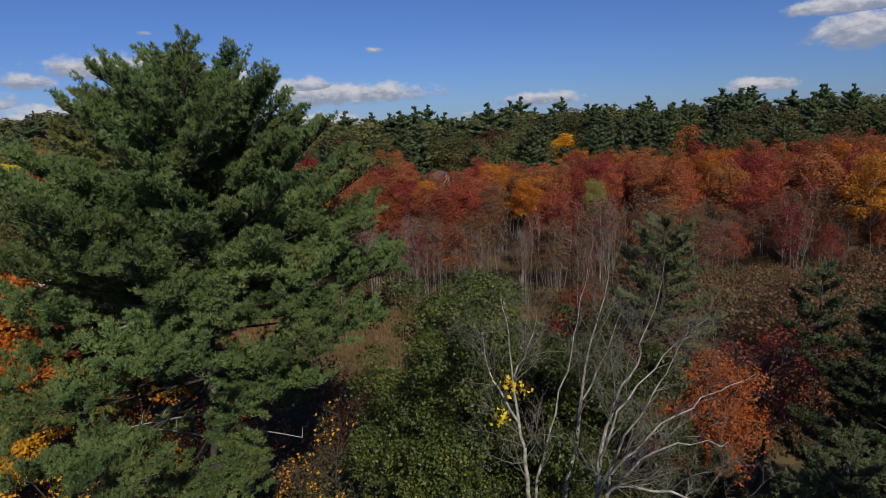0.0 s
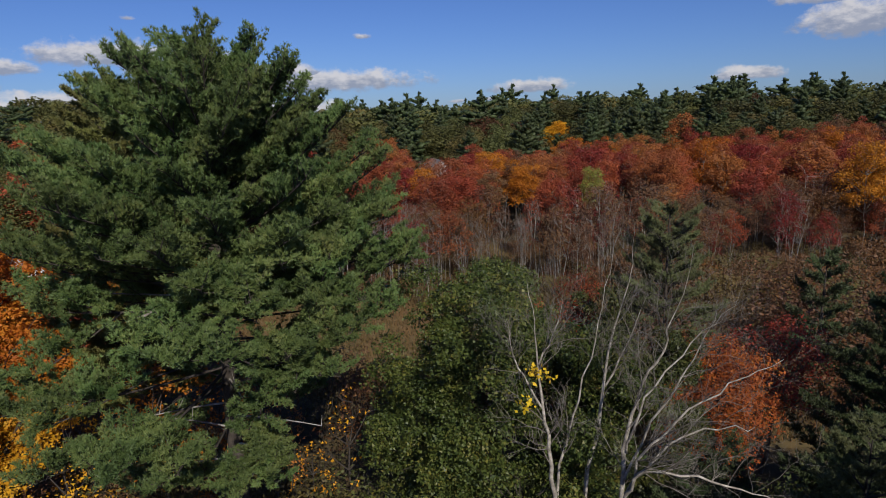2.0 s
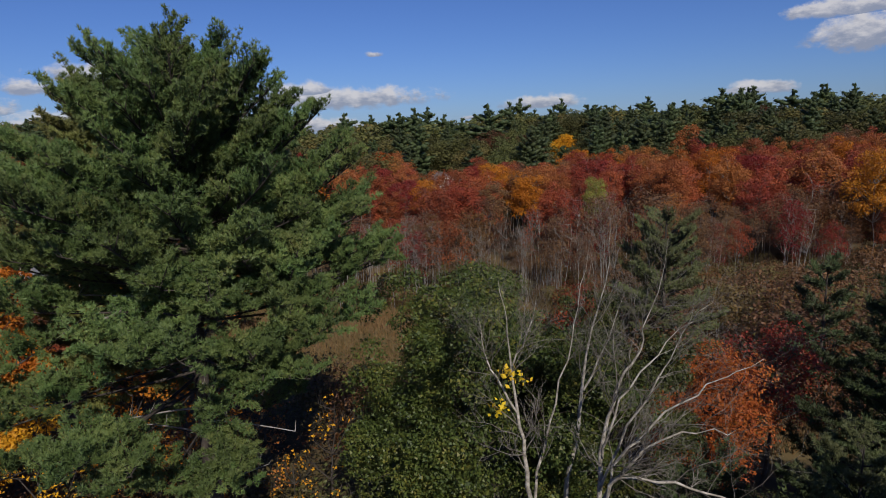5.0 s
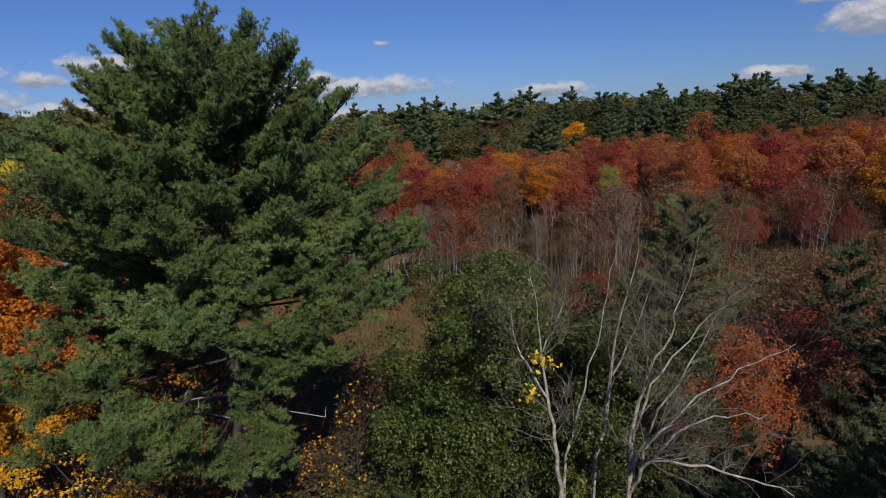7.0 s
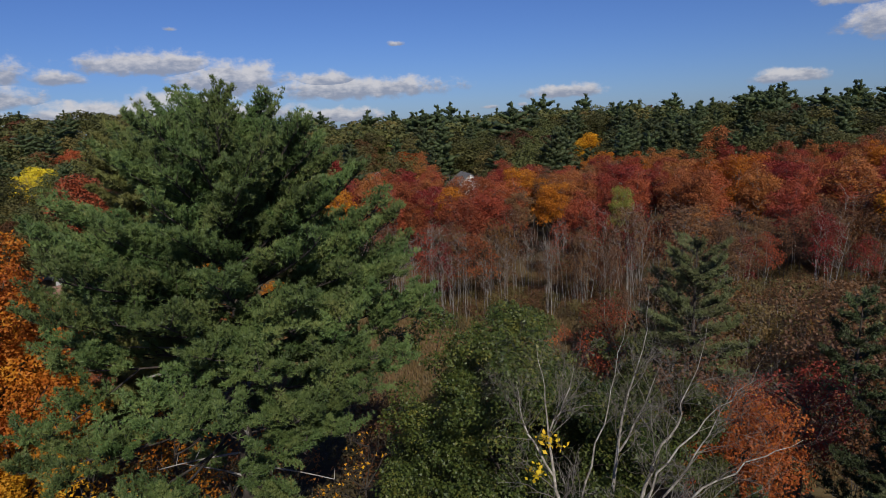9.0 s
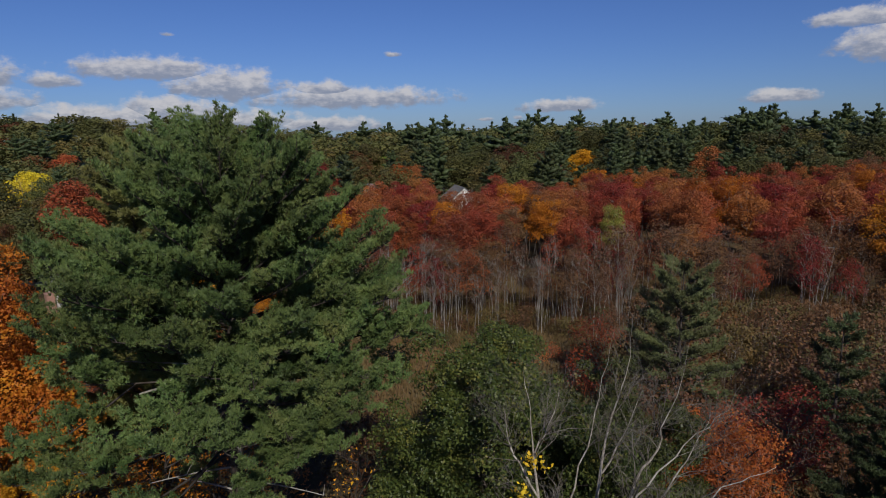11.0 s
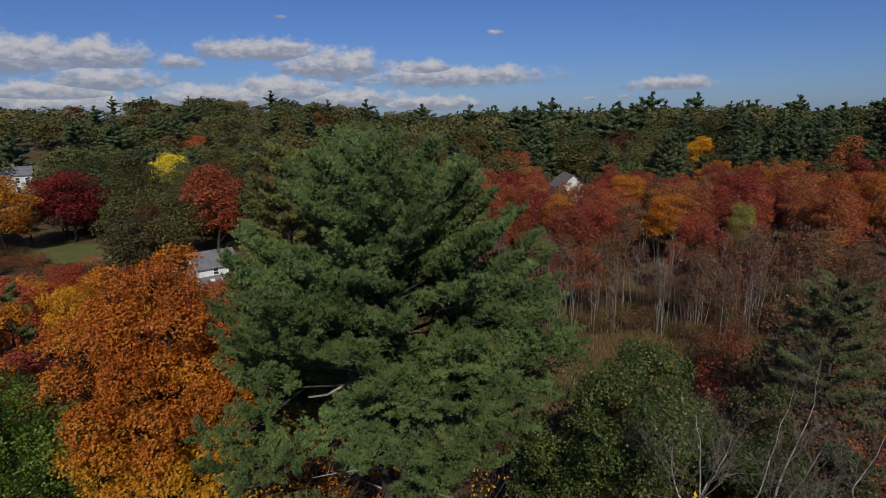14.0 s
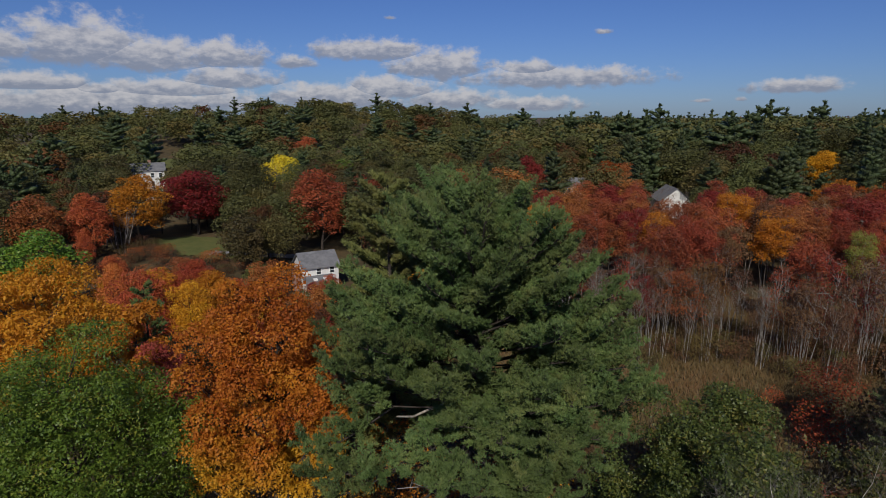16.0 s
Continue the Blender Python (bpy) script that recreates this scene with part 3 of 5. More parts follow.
def pine_bough(rng, a, b, thick, density=1.0, bare=0.38, lift=0.0, puff_=0.45):
    """Wood and tufts of one bough from a on the stem to its tip b."""
    a, b = np.asarray(a, float), np.asarray(b, float)
    L = np.linalg.norm(b - a)
    c = (a + b) / 2 + np.array([0, 0, -0.06 * L + lift]) + rng.normal(size=3) * 0.03 * L
    P = bezier(a, c, b, 8)
    wood = [tube(P, np.linspace(thick, 0.02, 8), 6)]
    n2 = int(L * 2.9 * (1 - bare) / 0.6) + 6
    pts, dirs = [], []
    for i in range(n2):
        s = bare + (1 - bare) * (i + rng.random()) / n2
        k = s * 7
        j = min(6, int(k))
        p = P[j] + (P[j + 1] - P[j]) * (k - j)
        t = unit(P[j + 1] - P[j])
        side = unit(np.cross(t, [0, 0, 1.0])) * (1 if i % 2 else -1)
        d = unit(t * rng.uniform(0.5, 1.0) + side * rng.uniform(0.25, 0.9) + np.array([0, 0, rng.uniform(0.02, puff_)]))
        l2 = (0.5 + L * 0.20 * (1.25 - s)) * rng.uniform(0.75, 1.25)
        if puff_ > 1:
            # a rounded plume at the end of a bare limb
            d = unit(t * rng.uniform(-0.2, 1.0) + side * rng.uniform(0.1, 1.0) + np.array([0, 0, rng.uniform(-0.15, puff_)]))
            l2 = 1.1 * rng.uniform(0.6, 1.2)
        e = p + d * l2 + np.array([0, 0, 0.1 * l2])
        wood.append(tube(bezier(p, (p + e) / 2 - np.array([0, 0, 0.05]), e, 4), np.linspace(0.025, 0.008, 4), 3))
        m = int(27 * l2 * density * rng.uniform(0.8, 1.2)) + 3
        w = rng.uniform(0.15, 1.05, m) ** 0.8
        sc = 0.045 + 0.058 * l2 * np.sin(np.clip(w, 0, 1) * 2.6)[:, None]
        pts.append(p + (e - p) * w[:, None] + rng.normal(size=(m, 3)) * np.array([1, 1, 0.6]) * sc)
        dirs.append(unit(d * 0.55 + np.array([0, 0, 0.75]) + rng.normal(size=(m, 3)) * 0.35))
    pts, dirs = np.concatenate(pts), np.concatenate(dirs)
    return join_np(wood), (pts, dirs), P


def tall_pine():
    rng = np.random.default_rng(11)
    root = tagged(new("pine_tree"), "tall bushy green white pine with tiered boughs and bare lower limbs", "pine tree")
    root.location = PINE
    z = np.linspace(-0.5, 24.6, 16)
    P = np.stack([0.12 * np.sin(z * 0.4) + 0.9 * z / 25, 0.1 * np.cos(z * 0.5), z], 1)
    v, f = tube(P, 0.40 * (1 - (np.clip(z, 0, 26) / 26) ** 1.2) + 0.03, 12)
    part("trunk", mesh_np("trunk", v, f, M["bark"], True), root)

    def stem(zz):
        return np.array([0.12 * math.sin(zz * 0.4) + 0.9 * zz / 25, 0.1 * math.cos(zz * 0.5), zz])

    # tips of the boughs: below, single pads of foliage on long bare limbs; above, full boughs
    pads = [(-16.2, 19.3, 15.9), (-14.9, 19.9, 15.9), (-9.8, 18.2, 16.5), (-8.9, 18.6, 15.9), (-11.3, 16.5, 15.4), (-9.6, 15.8, 15.3), (-8.3, 16.2, 15.1),
            (-16.6, 19.0, 13.5), (-14.4, 18.5, 13.1), (-17.2, 18.0, 12.6), (-15.4, 17.2, 12.4), (-18.3, 19.6, 13.1), (-10.9, 14.7, 12.6), (-12.1, 15.1, 12.3)]
    pads += [(-9.6, 15.2, 12.1), (-14.2, 15.2, 11.8), (-7.2, 19.4, 13.1), (-7.9, 18.8, 14.2), (-6.5, 19.8, 14.6), (-4.9, 21.6, 15.3), (-5.4, 20.6, 14.2),
            (-7.9, 18.3, 10.2), (-13.0, 18.4, 17.9), (-17.8, 21.0, 17.7), (-16.4, 21.9, 17.0), (-7.6, 18.6, 17.4), (-5.8, 20.2, 17.3), (-3.4, 23.8, 16.5),
            (-3.4, 25.6, 16.0), (-4.2, 24.2, 14.0), (-16.6, 24.6, 16.2), (-6.6, 21.4, 15.6)]
    pads += [(-7.1, 18.6, 17.5), (-6.0, 20.1, 16.8), (-7.9, 17.8, 16.5), (-6.3, 19.4, 15.7), (-5.5, 21.2, 14.1), (-7.1, 18.6, 14.3), (-5.9, 20.6, 12.6), (-9.4, 17.6, 17.0), (-8.8, 18.8, 16.4), (-8.2, 19.6, 15.6), (-7.2, 20.2, 16.4), (-8.0, 18.4, 15.6), (-7.7, 19.3, 15.8),
            (-8.5, 19.0, 10.4), (-8.2, 19.0, 9.1), (-10.6, 18.0, 9.7), (-8.5, 19.0, 12.0), (-7.3, 19.5, 12.5), (-9.4, 20.0, 10.8), (-12.2, 17.0, 10.2), (-9.6, 18.4, 8.6)]
    tips = [(-6.6, 18.2, 18.4), (-4.0, 22.6, 18.3), (-5.2, 23.0, 19.7), (-5.0, 22.6, 17.4), (-13.3, 18.0, 18.9), (-12.9, 18.7, 20.8),
            (-14.6, 21.6, 23.2), (-13.4, 21.8, 24.4), (-7.4, 23.2, 23.9), (-5.6, 23.6, 22.2), (-12.6, 24.6, 24.3), (-8.6, 25.4, 24.0),
            (-13.0, 20.4, 22.8), (-8.6, 20.0, 22.6), (-6.9, 21.4, 21.6), (-15.0, 19.8, 21.4), (-10.6, 18.8, 20.6), (-10.0, 19.6, 23.2),
            (-11.4, 22.6, 24.8), (-9.0, 23.0, 24.9), (-10.2, 22.2, 25.3), (-15.6, 20.6, 19.4), (-9.0, 18.0, 19.2)]
    tips += [(-15.0, 26.9, 25.0), (-13.3, 25.5, 25.5), (-16.0, 25.0, 22.8), (-4.3, 24.2, 20.3), (-4.0, 23.8, 18.5),
            (-3.5, 24.1, 17.0), (-6.8, 24.8, 22.7), (-5.9, 22.2, 21.9), (-14.1, 17.6, 20.5), (-15.4, 18.6, 20.9), (-12.4, 21.7, 22.9), (-14.2, 26.2, 24.2), (-12.2, 26.6, 25.2), (-16.6, 26.5, 23.6)]
    boughs = []
    for x, y, zt in pads + tips:
        b = np.array([x, y, zt]) - PINE
        L = math.hypot(b[0], b[1])
        boughs.append((b, max(4.0, zt - np.interp(zt, [8, 14, 18, 22, 26], [0.0, 0.12, 0.3, 0.6, 1.1]) * L), 1.55 if (x, y, zt) in pads else 1.25))
    k = 0
    for i in range(24):
        rr = 3.7 * math.sqrt((i + 0.5) / 24)
        a_ = i * 2.39996 + 0.5
        b = np.array([math.cos(a_) * rr * 1.1 + 0.85, math.sin(a_) * rr, 24.9 - 0.1 * rr * rr + rng.uniform(-0.9, 0.5)])
        boughs.append((b, b[2] - 1.2 - 0.9 * rr, 0.9))
    for i_, zt in enumerate(np.concatenate([np.arange(8.5, 13.0, 0.34), np.arange(13.0, 24.3, 0.125)])):
        rr = float(np.interp(zt, [8, 10, 12, 14, 17, 20, 22, 23.3, 24.4, 25.2], [3.4, 5.2, 6.6, 7.5, 7.9, 6.8, 5.2, 4.0, 2.2, 0.5]))
        L = rr * rng.uniform(0.55, 1.05)
        ang_ = k * 2.39996 + rng.uniform(-0.3, 0.3)
        k += 1
        b = np.array([math.cos(ang_) * L + 0.2 + 0.6 * zt / 25, math.sin(ang_) * L, zt + rng.uniform(-0.2, 0.2)])
        if b[1] < 1.0 and (zt < 14.6 or (zt < 17.0 and (i_ % 2 or -5.6 < b[0] < -0.6))):
            continue
        slope = np.interp(zt, [8, 14, 18, 22, 26], [-0.02, 0.1, 0.28, 0.6, 1.2])
        boughs.append((b, min(24.2, zt - slope * L), 1.0))
    lines = []
    for b, z0, dens in boughs:
        a = stem(z0)
        # plumes close together share one limb
        mates = [q for e, q in lines if np.linalg.norm(e - b) < 2.6] if dens > 1.4 else []
        if mates:
            a = mates[0][4]
        L = np.linalg.norm(b - a)
        (v, f), (p, d), line = pine_bough(rng, a, b, 0.02 + 0.0065 * L, dens, (0.3 if mates else 0.66) if dens > 1.4 else float(np.interp(b[2], [14, 17, 19, 22], [0.42, 0.36, 0.3, 0.22])), 0.0, 1.4 if dens > 1.4 else 0.95)
        if dens > 1.4 and not mates:
            lines.append((b, line))
        limb = part("limb", mesh_np("limb", v, f, M["bark"], True), root)
        v, f = tri_sprays(rng, p, d, 12, 0.16, 0.0125, 0.6)
        part("needles", mesh_np("needles", v, f, M["needles"]), limb)
    # a bleached limb that reaches out of the crown
    P = bezier(stem(15.8), np.array([0.3, -4.2, 16.1]), np.array([-2.0, -2.7, 14.9]), 10) + rng.normal(size=(10, 3)) * 0.03
    v, f = tube(P, np.linspace(0.085, 0.04, 10), 7)
    part("dead_limb", mesh_np("dead_limb", v, f, M["grey_bark"], True), root, "bleached bare dead limb")
    # dead limbs under the crown
    for z0, e in ((9.6, (4.4, -0.9, 9.5)), (10.2, (-2.6, -2.0, 10.6)), (8.3, (2.6, -1.5, 8.6)), (7.6, (-2.2, -1.6, 8.1)),
                  (6.4, (2.4, 1.0, 6.9)), (11.3, (1.8, -2.4, 11.6)), (9.0, (-3.0, 0.6, 9.2)), (14.9, (-4.7, -1.3, 15.7))):
        a, e = stem(z0), np.array(e)
        P = bezier(a, (a + e) / 2 + np.array([0, 0, 0.15]), e, 6)
        pieces = [tube(P, np.linspace(0.055, 0.018, 6), 6)]
        for s in (3, 4, 5):
            t = P[s] + rng.normal(size=3) * 0.25 + np.array([0, 0, 0.3])
            pieces.append(tube(np.array([P[s], (P[s] + t) / 2, t]), [0.02, 0.014, 0.006], 3))
        v, f = join_np(pieces)
        part("dead_limb", mesh_np("dead_limb", v, f, M["pale_bark"], True), root, "bleached bare dead limb")
    return root


tall_pine()


# bare grey trees in front --------------------------------------------------------


def grow(rng, out, p, d, L, r, depth):
    n = 5
    P = [p]
    for i in range(n - 1):
        d = unit(d + rng.normal(size=3) * 0.22 + np.array([0, 0, 0.06]))
        P.append(P[-1] + d * L / (n - 1))
    P = np.array(P)
    out.append(tube(P, np.linspace(r, r * 0.35, n), 5 if depth > 1 else 3))
    if depth == 0:
        return
    for i in range(5 if depth > 1 else 4):
        s = rng.uniform(0.25, 1.0) * (n - 1)
        j = min(n - 2, int(s))
        q = P[j] + (P[j + 1] - P[j]) * (s - j)
        t = unit(P[j + 1] - P[j])
        side = unit(np.cross(t, rand_dirs(rng, 1)[0]))
        grow(rng, out, q, unit(t * 0.85 + side * 0.65), L * rng.uniform(0.38, 0.62), r * 0.5, depth - 1)


def bare_tree(seed, x, y, stems, mat, label, twig_len=1.4, depth=2, thick=0.092, low=8.0):
    rng = np.random.default_rng(seed)
    root = tagged(new("bare_tree"), label, "bare tree", "bare grey trees by the tall pine")
    root.location = (x, y, float(land(x, y)))
    o = np.array(root.location)
    for num, pts in enumerate(stems):
        C = np.array(pts, float) - o
        # smooth line through the points
        t = np.linspace(0, len(C) - 1, len(C) * 3 - 2)
        P = np.stack([np.interp(t, np.arange(len(C)), C[:, k]) for k in range(3)], 1)
        P[1:-1] = (P[:-2] + 2 * P[1:-1] + P[2:]) / 4
        P[1:-1] += rng.normal(size=P[1:-1].shape) * 0.055
        rad = np.interp(P[:, 2], [0, 9, 17.5], [thick * 1.25, thick, 0.02]) * (1.0 if num == 0 else 0.62) * (1 - 0.8 * np.linspace(0, 1, len(P)) ** 2.2)
        v, f = tube(P, rad, 8)
        st = part("stem", mesh_np("stem", v, f, mat, True), root)
        for i in range(20):
            out = []
            s = rng.uniform(0.25, 1.0) * (len(P) - 1)
            j = min(len(P) - 2, int(s))
            q = P[j]
            if q[2] < low:
                continue
            d = unit(P[j + 1] - P[j])
            side = unit(np.cross(d, rand_dirs(rng, 1)[0]))
            grow(rng, out, q, unit(d * 0.8 + side * 0.7 + np.array([0, 0, 0.15])), twig_len * rng.uniform(0.6, 1.5), min(0.027, rad[j] * 0.42), depth)
            v, f = join_np(out)
            part("branch", mesh_np("branch", v, f, M["branch_bark"]), st)
    return root


half_bare = bare_tree(21, 2.3, 19.5, [[(2.3, 19.5, -0.3), (2.1, 19.6, 5.0), (2.0, 19.6, 8.0), (1.8, 19.6, 10.0), (1.5, 19.7, 11.7), (1.4, 19.7, 13.6), (1.2, 19.6, 15.0), (1.0, 19.6, 16.5)],
                          [(1.6, 19.7, 11.5), (0.8, 19.8, 12.9), (0.5, 19.8, 13.8), (0.3, 19.9, 15.0)],
                          [(1.4, 19.7, 13.2), (2.0, 19.9, 14.4), (2.3, 20.0, 15.6)],
                          [(2.1, 19.7, 6.5), (2.2, 20.3, 8.4), (2.6, 20.4, 9.8), (3.2, 20.4, 12.4), (3.7, 20.4, 14.6), (4.1, 20.5, 16.4), (4.3, 20.4, 17.9)]],
          M["grey_bark"], "leafless grey tree with forked pale stems beside the pine")
bare_tree(22, 3.2, 20.8, [[(3.2, 20.9, -0.3), (3.3, 20.9, 6.6), (4.0, 20.9, 11.3), (4.4, 20.9, 14.1), (4.9, 20.9, 16.6), (5.0, 20.9, 18.2)],
                          [(4.1, 20.9, 11.8), (4.9, 20.6, 13.8), (5.4, 20.4, 15.6)]],
          M["grey_bark"], "slender leafless grey tree with one upright stem")
bare_tree(23, 4.0, 18.4, [[(4.0, 18.4, -0.3), (4.1, 18.5, 9.0), (4.3, 18.6, 11.4), (4.8, 18.6, 12.9), (5.4, 18.6, 14.2), (5.7, 18.6, 15.3), (6.2, 18.6, 17.8)],
                          [(4.1, 18.3, 9.4), (5.1, 18.2, 11.9), (5.9, 18.2, 13.4), (6.4, 18.2, 14.4), (6.9, 18.2, 15.7)],
                          [(4.2, 18.3, 10.6), (4.3, 18.0, 11.7), (4.9, 18.0, 13.3), (6.1, 18.0, 14.8), (7.1, 18.0, 15.5), (7.8, 18.0, 17.0)],
                          [(4.1, 18.0, 9.0), (4.4, 17.6, 10.7), (5.2, 17.6, 11.7), (6.4, 17.6, 12.8), (7.7, 17.6, 13.7), (8.8, 17.6, 14.2)],
                          [(4.1, 17.9, 9.2), (4.5, 17.4, 10.6), (5.7, 17.4, 11.7), (6.9, 17.4, 12.0), (8.0, 17.4, 12.0)],
                          [(4.1, 17.9, 9.3), (4.4, 17.2, 10.6), (6.2, 17.2, 10.4), (7.6, 17.2, 9.9), (8.9, 17.2, 9.3)]],
          M["grey_bark"], "spreading leafless grey tree with many arching limbs", 1.6)


# yellow leaves that still hang on one bare tree
rng = np.random.default_rng(61)
for x, y, zc, n_ in ((1.3, 19.4, 13.1, 42), (0.95, 19.4, 11.9, 34), (1.7, 19.7, 12.9, 14)):
    q = np.array([x, y, zc]) - np.array(half_bare.location) + rng.normal(size=(n_, 3)) * np.array([0.16, 0.16, 0.15])
    v, f = leaves(rng, q, unit(rng.normal(size=q.shape) + np.array([0, -0.6, 0.4])), 0.085, 0.6)
    part("foliage", mesh_np("foliage", v, f, M["yellow"]), half_bare, "last yellow leaves")

# planting ---------------------------------------------------------------------


def grown(name, args, wood_mat, leaf_material, **kw):
    """Mesh data of one tree form: wood and crown."""
    (wv, wf), (lv, lf) = broadleaf(*args, **kw)
    return mesh_np(name + "_wood", wv, wf, wood_mat, True), mesh_np(name + "_crown", lv, lf, leaf_material), args[1]


def woodland(name, arrays, h, leaf):
    """Mesh data of one tree form of the woods."""
    (wv, wf), (lv, lf) = arrays
    return mesh_np(name + "_wood", wv, wf, M["bark"], True), mesh_np(name + "_crown", lv, lf, M[leaf], True), h


def plant(name, form, x, y, height, turn, label, category, group="", leaf=None, wide=1.0):
    """One tree of a given form: an empty at its foot with trunk and crown."""
    wood, crown, h = form
    k = height / h
    root = tagged(new(name), label, category, group)
    root.matrix_basis = pose(x, y, float(land(x, y)), 0, 0, turn) @ Matrix.Diagonal((k * wide, k * wide, k, 1))
    part("trunk", wood, root)
    c = part("crown", crown, root)
    if leaf is not None:
        c.material_slots[0].link = "OBJECT"
        c.material_slots[0].material = leaf
    return root


def near_tree(name, seed, x, y, h, r, base, n, lobes, size, leaf, label, category, turn=0, bark="bark", **kw):
    return plant(name, grown(name, (seed, h, r, base, n, lobes, size), M[bark], M[leaf], tri=True, reach=(0.45, 0.92), sprig=6, shape_=0.62, rough_=0.7, **kw), x, y, h, turn, label, category)


# near broad-leaved trees
near_tree("oak_tree", 31, 0.4, 26.8, 14.3, 6.3, 2.0, 150000, 40, 0.078, "oak_green", "rounded dark green oak touched with yellow behind the bare trees", "oak tree", fill=0.55, twigs=1, lobe_r=0.31, sub=9, bunch=(0.26, 0.46))
near_tree("oak_tree", 46, 5.6, 26.8, 13.2, 4.8, 2.0, 64000, 20, 0.078, "oak_green", "smaller green oak behind the bare grey stems", "oak tree", fill=0.55, twigs=1, lobe_r=0.34, sub=7, bunch=(0.22, 0.42))
near_tree("maple_tree", 32, -24.2, 24.2, 20.2, 4.8, 2.5, 105000, 74, 0.084, "maple", "full rust-orange maple turning yellow below, beside the pine", "maple tree", fill=0.6, twigs=1, lobe_r=0.23)
near_tree("oak_tree", 33, -32.6, 17.6, 16.3, 7.4, 1.5, 150000, 92, 0.078, "green", "broad leafy green tree with a few yellow leaves", "oak tree", fill=0.6, twigs=1, lobe_r=0.23)
near_tree("maple_tree", 34, -47.0, 26.0, 17.6, 5.2, 3.0, 60000, 60, 0.105, "amber", "amber-yellow maple with a spreading crown", "maple tree", fill=0.5, lobe_r=0.28)
near_tree("maple_tree", 35, -41.0, 29.0, 15.0, 2.7, 2.0, 22800, 26, 0.114, "amber", "golden orange maple beside a larger amber one", "maple tree", fill=0.5, lobe_r=0.3)
near_tree("maple_tree", 36, -39.0, 30.0, 11.6, 2.1, 3.0, 14000, 20, 0.09, "purple", "small purple-red maple between orange trees", "maple tree", fill=0.45, twigs=2)
near_tree("maple_tree", 37, 12.3, 30.2, 10.8, 3.5, 0.5, 22800, 34, 0.076, "flame", "small flame-orange maple under bare limbs", "maple tree", fill=0.35, twigs=3, lobe_r=0.33)
near_tree("maple_tree", 38, 17.0, 33.0, 10.5, 2.8, 3.0, 4940, 15, 0.091, "crimson", "thin half-bare dark red maple", "maple tree", fill=0.35, twigs=6, bark="twig")
for k, (x, y, h, r, n, leaf, label) in enumerate([(-17.6, 28.2, 10.0, 2.6, 1500, "amber", "yellow-leaved sapling in the shade of the pine"), (-14.4, 27.6, 9.8, 2.4, 1000, "amber", "golden yellow sapling behind the pine's trunk"),
                                                  (-9.4, 27.0, 5.6, 1.6, 140, "amber", "low golden sapling beside the pine's trunk"), (-7.6, 28.2, 8.6, 1.8, 130, "amber", "orange-leaved sapling behind the pine"),
                                                  (-12.2, 29.5, 9.2, 2.8, 1500, "burnt", "rust-orange sapling in the shade")]):
    near_tree("sapling", 140 + k, x, y, h, r, 2.0, n, 14, 0.095, leaf, label, "sapling", fill=0.3, twigs=3)
near_tree("sapling", 41, -3.5, 25.5, 7.5, 2.6, 2.0, 5700, 14, 0.099, "oak_green", "olive and green sapling by the oak", "sapling", fill=0.35, twigs=3)
near_tree("sapling", 42, -19.6, 23.8, 9.4, 2.8, 1.0, 1300, 14, 0.10, "amber", "golden yellow sapling under the pine", "sapling", fill=0.3, twigs=3)
near_tree("sapling", 43, 0.6, 21.5, 9.0, 1.8, 5.0, 500, 10, 0.076, "oak_green", "thin olive-green sapling among the bare stems", "sapling", fill=0.3, twigs=4)
near_tree("shrub", 44, 12.0, 24.0, 5.0, 2.6, 0.6, 7000, 18, 0.091, "oak_green", "green shrub beside the flame-orange maple", "shrub", fill=0.4, twigs=2)


def bushy_pine(seed, x, y, h, r, base, label, leaf, count, dens, each=4, taper=0.6, needle=0.30, thin=0.035):
    """A soft pine with boughs of needle tufts, for the middle distance."""
    rng = np.random.default_rng(seed)
    root = tagged(new("pine_tree"), label, "pine tree")
    root.location = (x, y, float(land(x, y)))
    z = np.linspace(-0.4, h * 0.98, 8)
    v, f = tube(np.stack([0 * z, 0 * z, z], 1), 0.016 * h * (1 - z / h * 0.9), 8)
    part("trunk", mesh_np("trunk", v, f, M["bark"], True), root)
    for k in range(count):
        s = (k + 0.5) / count
        zt = base + (h - base) * s
        L = r * (1 - s) ** taper * rng.uniform(0.6, 1.15) + 0.3
        a = k * 2.39996
        b = np.array([math.cos(a) * L, math.sin(a) * L, zt])
        w, (p, d), line = pine_bough(rng, np.array([0, 0, max(0.5, zt - L * (0.15 + 0.6 * s))]), b, 0.02 + 0.008 * L, dens, 0.2)
        limb = part("limb", mesh_np("limb", w[0], w[1], M["bark"]), root)
        v, f = tri_sprays(rng, p, d, each, needle, thin, 0.55)
        part("needles", mesh_np("needles", v, f, M[leaf]), limb)
    return root


bushy_pine(56, -20.2, 32.2, 24.3, 5.2, 7.0, "tall yellowish-green pine standing behind the larger pine", "olive_needles", 84, 1.0, 9, 0.5, 0.22, 0.021)
bushy_pine(51, 15.0, 45.4, 15.0, 4.2, 3.0, "soft young green pine at the meadow's edge", "soft_needles", 50, 0.5, 7, 0.28, 0.24, 0.022)
bushy_pine(52, 19.4, 26.0, 14.2, 4.6, 2.0, "dark shaded green pine beside the maples", "dark_needles", 64, 0.7, 9, 0.5, 0.2, 0.02)
bushy_pine(53, 13.4, 19.6, 10.3, 3.6, 0.8, "low bushy green pine in the undergrowth", "soft_needles", 46, 0.9, 10, 0.45, 0.17, 0.015)
